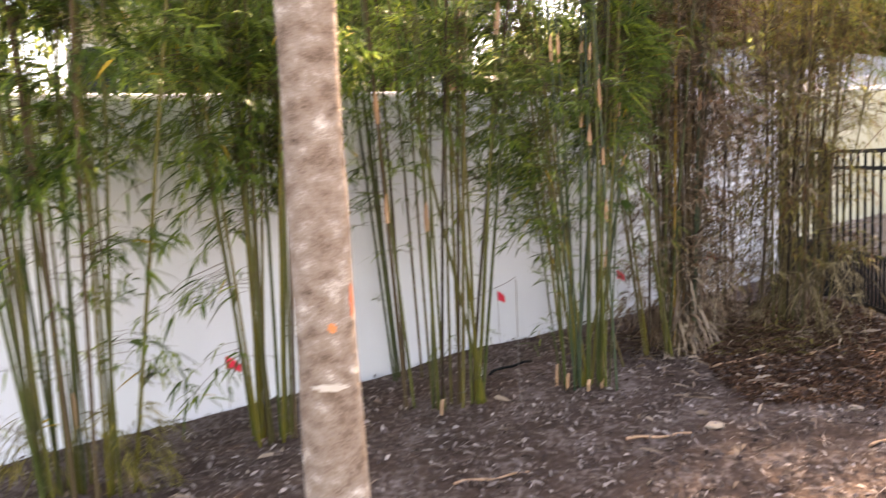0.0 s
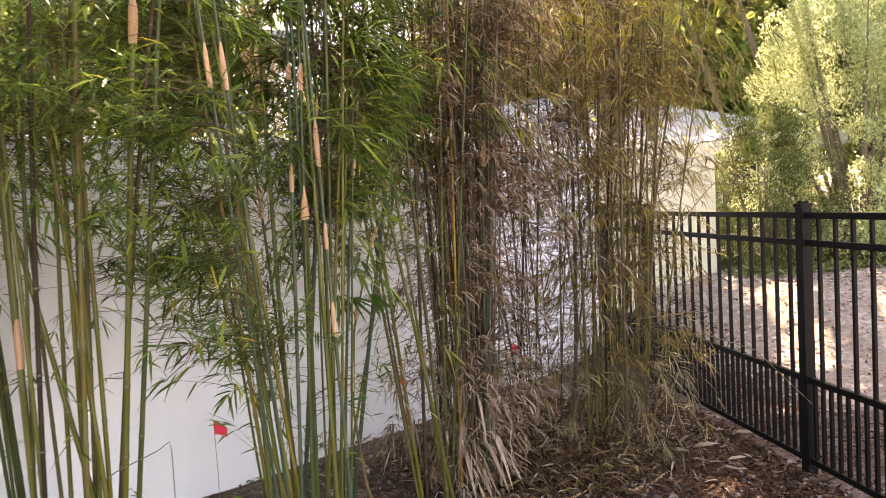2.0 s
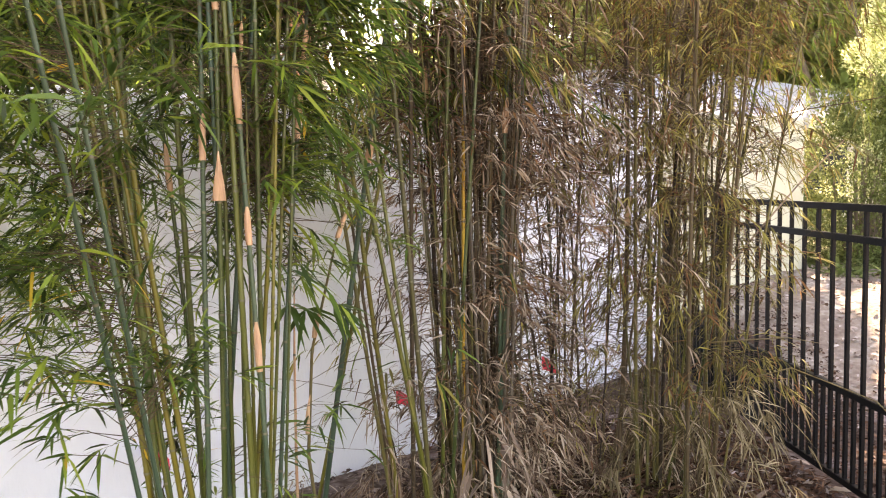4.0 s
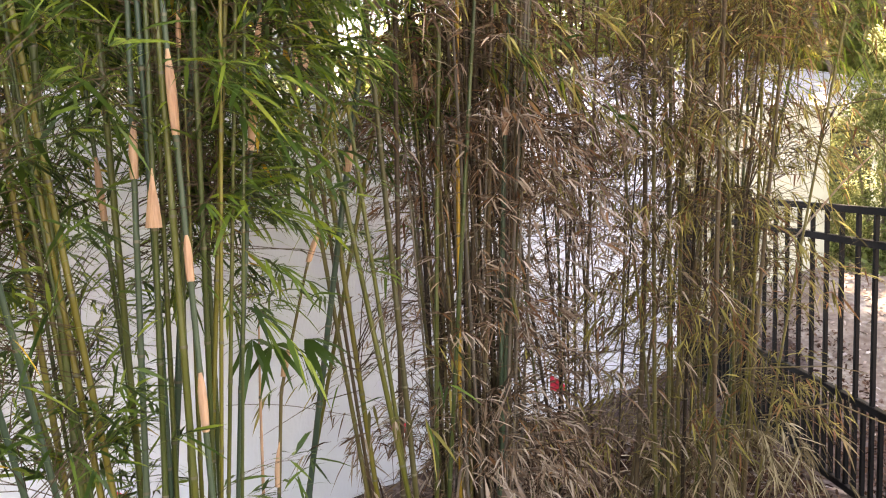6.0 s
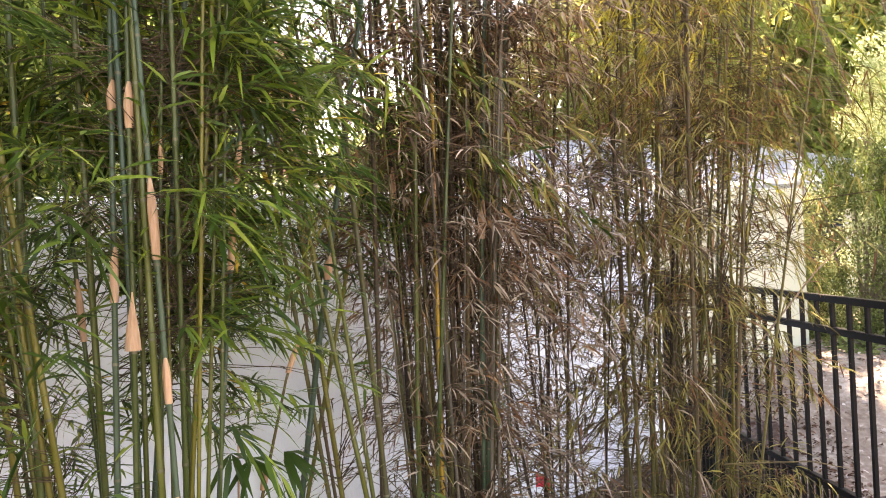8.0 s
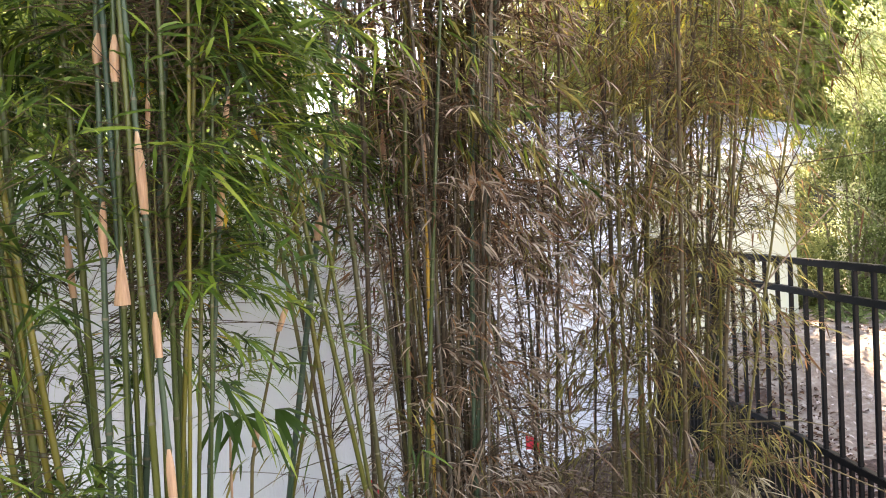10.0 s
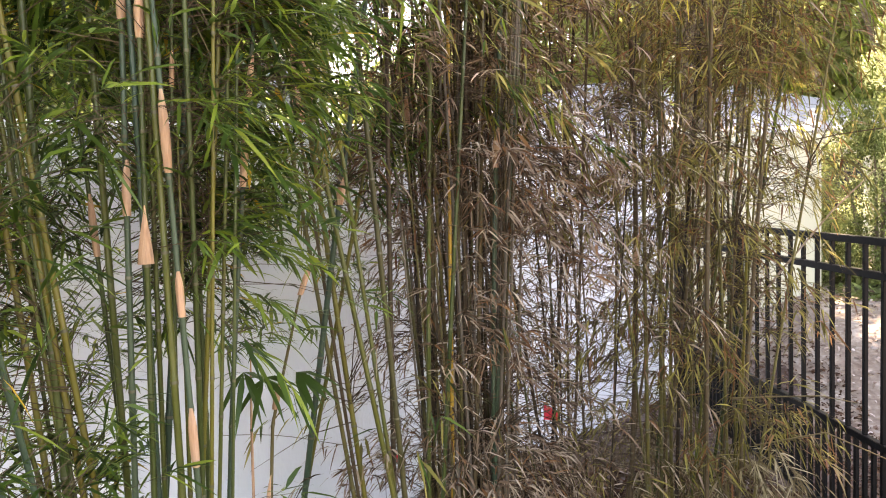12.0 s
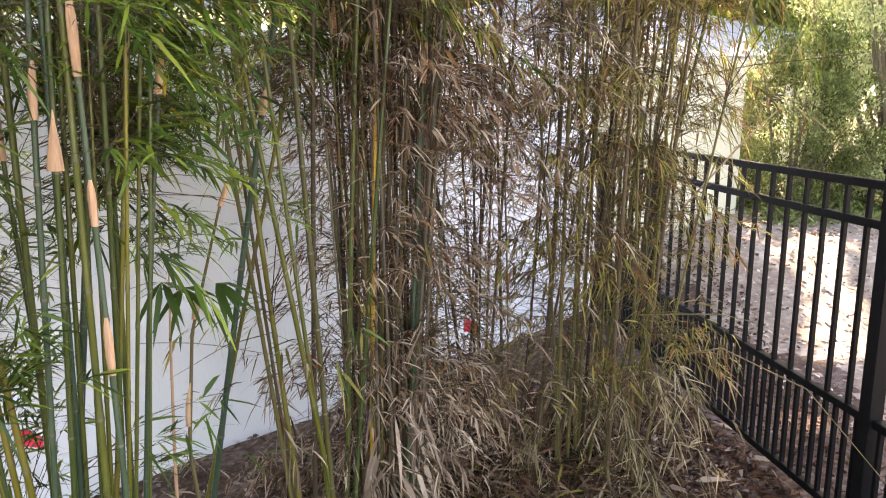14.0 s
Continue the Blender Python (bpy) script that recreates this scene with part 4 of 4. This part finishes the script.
for a, b, r in (((1.86, 4.62), (2.12, 4.78), 0.009), ((1.2, 4.35), (1.72, 4.72), 0.007), ((0.55, 3.3), (0.85, 3.38), 0.008), ((1.5, 3.1), (1.72, 3.25), 0.007), ((2.0, 3.9), (2.3, 3.84), 0.006), ((-0.2, 2.9), (0.1, 3.0), 0.006)):
    stick(a, b, r, "pale dry bamboo stick lying on the mulch")
for a, b, r in (((1.10, 4.55), (1.43, 4.73), 0.008), ((1.95, 4.74), (2.10, 4.80), 0.007), ((2.25, 4.2), (2.45, 4.28), 0.005), ((0.9, 3.9), (1.06, 3.78), 0.005), ((1.6, 4.2), (1.78, 4.36), 0.005)):
    stick(a, b, r, "short dry stick on the mulch", M_SHEATH_OLD)


def stub(x, y, h, r, mat, label, lean=(0.0, 0.0)):
    """A cut bamboo stump with a joint ring and a hollow top."""
    z0 = float(ground_z(x, y))
    P = [(0, 0, -0.04), (lean[0] * 0.3, lean[1] * 0.3, h * 0.55), (lean[0] * 0.32, lean[1] * 0.32, h * 0.58), (lean[0] * 0.34, lean[1] * 0.34, h * 0.61), (lean[0], lean[1], h), (lean[0], lean[1], h * 0.99), (lean[0], lean[1], h * 0.9)]
    v, q = tube(P, [r, r * 0.98, r * 1.14, r * 0.98, r * 0.95, r * 0.7, r * 0.65], 10)
    ob = part_np("bamboo_stub", mesh_from("bamboo_stub", v + np.array([x, y, z0]), q, mats=(mat,), smooth=False))
    return tagged(ob, label=label, category="stub", group="cut bamboo stubs")


stub(-0.115, 4.35, 0.07, 0.016, M_TRIM, "short white plastic pipe stub in the mulch")
for x, y, h, r in ((0.36, 4.0, 0.09, 0.009), (0.47, 4.0, 0.06, 0.01), (0.31, 4.08, 0.12, 0.008), (0.55, 4.05, 0.05, 0.009), (-0.3, 3.7, 0.08, 0.009)):
    stub(x, y, h, r, M_SHEATH, "pale cut bamboo stub at a clump's foot", (0.008, 0.004))
P = [(-0.06, 4.33, 0.0), (-0.04, 4.34, 0.022), (0.02, 4.375, 0.03), (0.08, 4.42, 0.026), (0.14, 4.49, 0.03), (0.19, 4.58, 0.012), (0.2, 4.6, -0.01)]
v, q = tube(np.array(P) + [0, 0, float(ground_z(0.08, 4.42))], np.full(7, 0.009), 9)
tagged(part_np("garden_hose", mesh_from("garden_hose", v, q, mats=(M_IRON,), smooth=True)), label="black irrigation hose surfacing from the mulch", category="hose")
for x, y, sz in ((0.98, 3.45, 0.035), (1.70, 3.66, 0.028), (2.3, 3.6, 0.022), (-1.62, 2.5, 0.02)):
    bm = bmesh.new()
    bmesh.ops.create_icosphere(bm, subdivisions=2, radius=sz)
    for vert in bm.verts:
        k = 1 + 0.28 * math.sin(vert.co.x * 130 + x * 9) * math.cos(vert.co.y * 110 + y * 5)
        vert.co = Vector((vert.co.x * k * 1.3, vert.co.y * k, max(vert.co.z * k * 0.5, -0.3 * sz)))
    bmesh.ops.translate(bm, verts=bm.verts, vec=(x, y, float(ground_z(x, y)) + 0.25 * sz))
    tagged(part("debris_chunk", bm, M_SHEATH_OLD), label="pale broken chunk of debris on the mulch", category="debris", group="debris on the mulch")


# ---- beyond the fence and the wall ----
def shrub(at, label, radius, height, leaves, leaf, mat, seed, base=0.0):
    r = np.random.default_rng(seed)
    z0 = float(ground_z(*at)) + base
    s = thing("shrub", (*at, z0), label, "shrub")
    chunks = []
    tips = []
    for k in range(14):
        a = r.uniform(0, 2 * np.pi)
        end = np.array([math.cos(a) * radius * r.uniform(0.2, 0.85), math.sin(a) * radius * r.uniform(0.2, 0.85), height * r.uniform(0.45, 0.95)])
        w = np.linspace(0, 1, 6)[:, None]
        Q = np.array([math.cos(a) * 0.08, math.sin(a) * 0.08, -0.05]) * (1 - w) + end * w + np.array([0, 0, 0.1 * height]) * (w * (1 - w))
        chunks.append((*tube(Q, 0.03 * radius * (1.1 - w[:, 0]), 6), None))
        tips.append(Q[2:])
    v, q, _ = merge(chunks)
    part_np("framework", mesh_from("framework", v, q, mats=(M_LIMB,), smooth=True), s)
    n = 170
    a, h = r.uniform(0, 2 * np.pi, n), r.uniform(0.02, 1.0, n) ** 1.25
    prof = np.sqrt(np.clip(1 - 0.9 * h ** 2.2, 0.04, 1)) * r.uniform(0.6, 1.2, n)
    rr = radius * prof * np.sqrt(r.uniform(0.45, 1, n))
    C = np.stack([np.cos(a) * rr, np.sin(a) * rr, h * height * r.uniform(0.85, 1.08, n)], -1)
    lobe = radius * r.uniform(0.11, 0.25, n)
    which = r.integers(0, n, leaves)
    shell = unit(r.normal(0, 1, (leaves, 3)) + [0, 0, 0.35]) * (lobe[which] * r.uniform(0.5, 1.1, leaves) ** 0.6)[:, None]
    P = C[which] + shell + r.normal(0, radius * 0.02, (leaves, 3))
    P[:, 2] = np.maximum(P[:, 2], 0.03)
    D = P * [1, 1, 0.6] / radius + r.normal(0, 0.7, (leaves, 3))
    v, q, t = blades(P, D, r.uniform(*leaf, leaves), r.uniform(*leaf, leaves) * 0.4, 0.1)
    part_np("crown", mesh_from("crown", v, q, t, (mat,)), s, kind="stuff")
    return s


shrub((5.55, 9.75), "dense yellow-green hedge shrub at the wall's end", 0.8, 1.75, 42000, (0.026, 0.05), M_HEDGE, 11)
shrub((6.8, 9.75), "large pale green feathery shrub in sun", 1.3, 3.4, 90000, (0.03, 0.058), M_SHRUB, 12)
shrub((8.6, 9.2), "tall pale green shrub", 1.6, 4.2, 70000, (0.035, 0.065), M_SHRUB, 13)


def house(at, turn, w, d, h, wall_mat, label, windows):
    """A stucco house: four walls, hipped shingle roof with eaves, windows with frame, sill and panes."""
    hs = thing("house", (*at, 0), label, "house")
    hs.rotation_euler = (0, 0, turn)
    bm = bmesh.new()
    box(bm, -w / 2, -d / 2, -0.2, w / 2, d / 2, h, 0.02)
    part("wall", bm, wall_mat, hs)
    bm = bmesh.new()
    e = 0.5
    lo = [bm.verts.new((x, y, h + 0.01)) for x, y in ((-w / 2 - e, -d / 2 - e), (w / 2 + e, -d / 2 - e), (w / 2 + e, d / 2 + e), (-w / 2 - e, d / 2 + e))]
    mid = [bm.verts.new((*v.co.xy, h + 0.18)) for v in lo]
    r0, r1 = bm.verts.new((-w / 2 + d / 2, 0, h + 0.18 + d * 0.22)), bm.verts.new((w / 2 - d / 2, 0, h + 0.18 + d * 0.22))
    bm.faces.new(lo[::-1])
    for i in range(4):
        bm.faces.new((lo[i], lo[(i + 1) % 4], mid[(i + 1) % 4], mid[i]))
    bm.faces.new((mid[0], mid[1], r1, r0)), bm.faces.new((mid[1], mid[2], r1)), bm.faces.new((mid[2], mid[3], r0, r1)), bm.faces.new((mid[3], mid[0], r0))
    part("roof", bm, M_ROOF, hs, "blue-grey shingle roof")
    for x, z, ww, wh in windows:
        bm = bmesh.new()
        for a in ((x - ww / 2 - 0.08, z - 0.08, x + ww / 2 + 0.08, z), (x - ww / 2 - 0.08, z + wh, x + ww / 2 + 0.08, z + wh + 0.08), (x - ww / 2 - 0.08, z + 0.001, x - ww / 2, z + wh - 0.001), (x + ww / 2, z + 0.001, x + ww / 2 + 0.08, z + wh - 0.001), (x - 0.03, z + 0.001, x + 0.03, z + wh - 0.001)):
            box(bm, a[0], -d / 2 - 0.05, a[1], a[2], -d / 2 + 0.02, a[3], 0.006)
        win = part("window", bm, M_TRIM, hs, "white framed window")
        for side in (-1, 1):
            bm = bmesh.new()
            cx = x + side * (ww / 4 + 0.015)
            box(bm, cx - ww / 4 + 0.017, -d / 2 - 0.022, z + 0.004, cx + ww / 4 - 0.019, -d / 2 - 0.012, z + wh - 0.004)
            part("pane", bm, M_GLASS, win)
    return hs


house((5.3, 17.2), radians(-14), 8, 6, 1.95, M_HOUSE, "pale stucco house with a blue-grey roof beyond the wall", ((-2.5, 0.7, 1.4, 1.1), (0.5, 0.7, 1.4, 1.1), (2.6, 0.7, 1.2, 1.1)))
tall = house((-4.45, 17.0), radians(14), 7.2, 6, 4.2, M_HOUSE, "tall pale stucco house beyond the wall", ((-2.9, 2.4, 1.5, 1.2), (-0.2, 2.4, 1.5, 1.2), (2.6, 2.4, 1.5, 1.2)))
bm = bmesh.new()
box(bm, 3.0, -3.35, -0.2, 3.3, -3.01, 4.9, 0.02)
part("chimney", bm, M_HOUSE2, tall, "terracotta chimney breast")

# Trunk shows; the unseen crown is leaned so its shade spares a sun patch.
tree((4.08, 10.2), "leafy garden tree close behind the wall, unseen crown placed for its shade", 0.13, 5.4, 0.9, 7.2, 14000, (0.10, 0.2), M_TREELEAF, M_LIMB, seed=30, lean=(-0.1, 0.0), clumps=110)
for at, hgt, cr, cz, n, seed in (((-2.8, 8.9), 3.2, 1.9, 4.8, 14000, 31), ((2.4, 19.5), 2.8, 2.4, 4.1, 12000, 33), ((6.2, 19.5), 3.6, 2.6, 6.0, 12000, 34), ((10.2, 14.0), 3.4, 3.0, 5.2, 22000, 35), ((-7.0, 8.5), 3.4, 2.4, 5.0, 12000, 36), ((-5.5, 21.5), 4.5, 3.0, 6.5, 12000, 37), ((13.0, 11.0), 3.2, 2.8, 5.0, 16000, 38), ((16.0, 19.0), 4.0, 3.6, 6.5, 14000, 39), ((9.0, 18.5), 3.2, 2.8, 5.6, 16000, 40)):
    tree(at, "leafy garden tree beyond the wall", 0.13, hgt, cr, cz, n, (0.10, 0.2) if at[1] < 11 else (0.2, 0.34), M_TREELEAF, M_LIMB, seed=seed, clumps=110)
# Crowns out of view, added to shade the bed and the fence's far side.
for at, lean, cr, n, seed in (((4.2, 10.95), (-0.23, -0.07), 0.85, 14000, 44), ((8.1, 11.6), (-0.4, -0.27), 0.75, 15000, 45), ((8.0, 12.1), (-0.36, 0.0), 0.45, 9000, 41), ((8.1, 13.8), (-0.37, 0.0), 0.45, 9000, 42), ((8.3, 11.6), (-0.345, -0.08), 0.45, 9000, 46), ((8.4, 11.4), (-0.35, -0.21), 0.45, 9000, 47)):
    tree(at, "slender leaning tree added beyond the wall to cast shade", 0.05, 8.0, cr, 9.0, n, (0.10, 0.2), M_TREELEAF, M_LIMB, seed=seed, lean=lean)
# Unseen crown, added to shade the ground just beyond the fence.
tree((4.75, 10.95), "slender tree added behind the wall for its shade", 0.06, 4.9, 0.95, 6.3, 18000, (0.08, 0.16), M_TREELEAF, M_LIMB, seed=52, clumps=110)
tree((-1.3, 9.8), "dark green garden tree behind the wall", 0.07, 3.0, 1.3, 4.4, 8500, (0.09, 0.18), M_LEAF, M_LIMB, seed=57, clumps=110)
# Second crown above the view, added so shade falls near the wall's end.
tree((4.5, 11.4), "thin young tree added behind the wall for its shade", 0.045, 4.0, 0.8, 5.2, 13000, (0.08, 0.16), M_TREELEAF, M_LIMB, seed=54, clumps=90)
for k, (x, y) in enumerate(((2.0, 11.2), (-0.4, 9.2), (-4.2, 7.6))):
    shrub((x, y), "green garden shrub behind the wall", 1.1, 2.0, 9000, (0.08, 0.14), M_HEDGE if k % 2 == 0 else M_SHRUB, 50 + k)
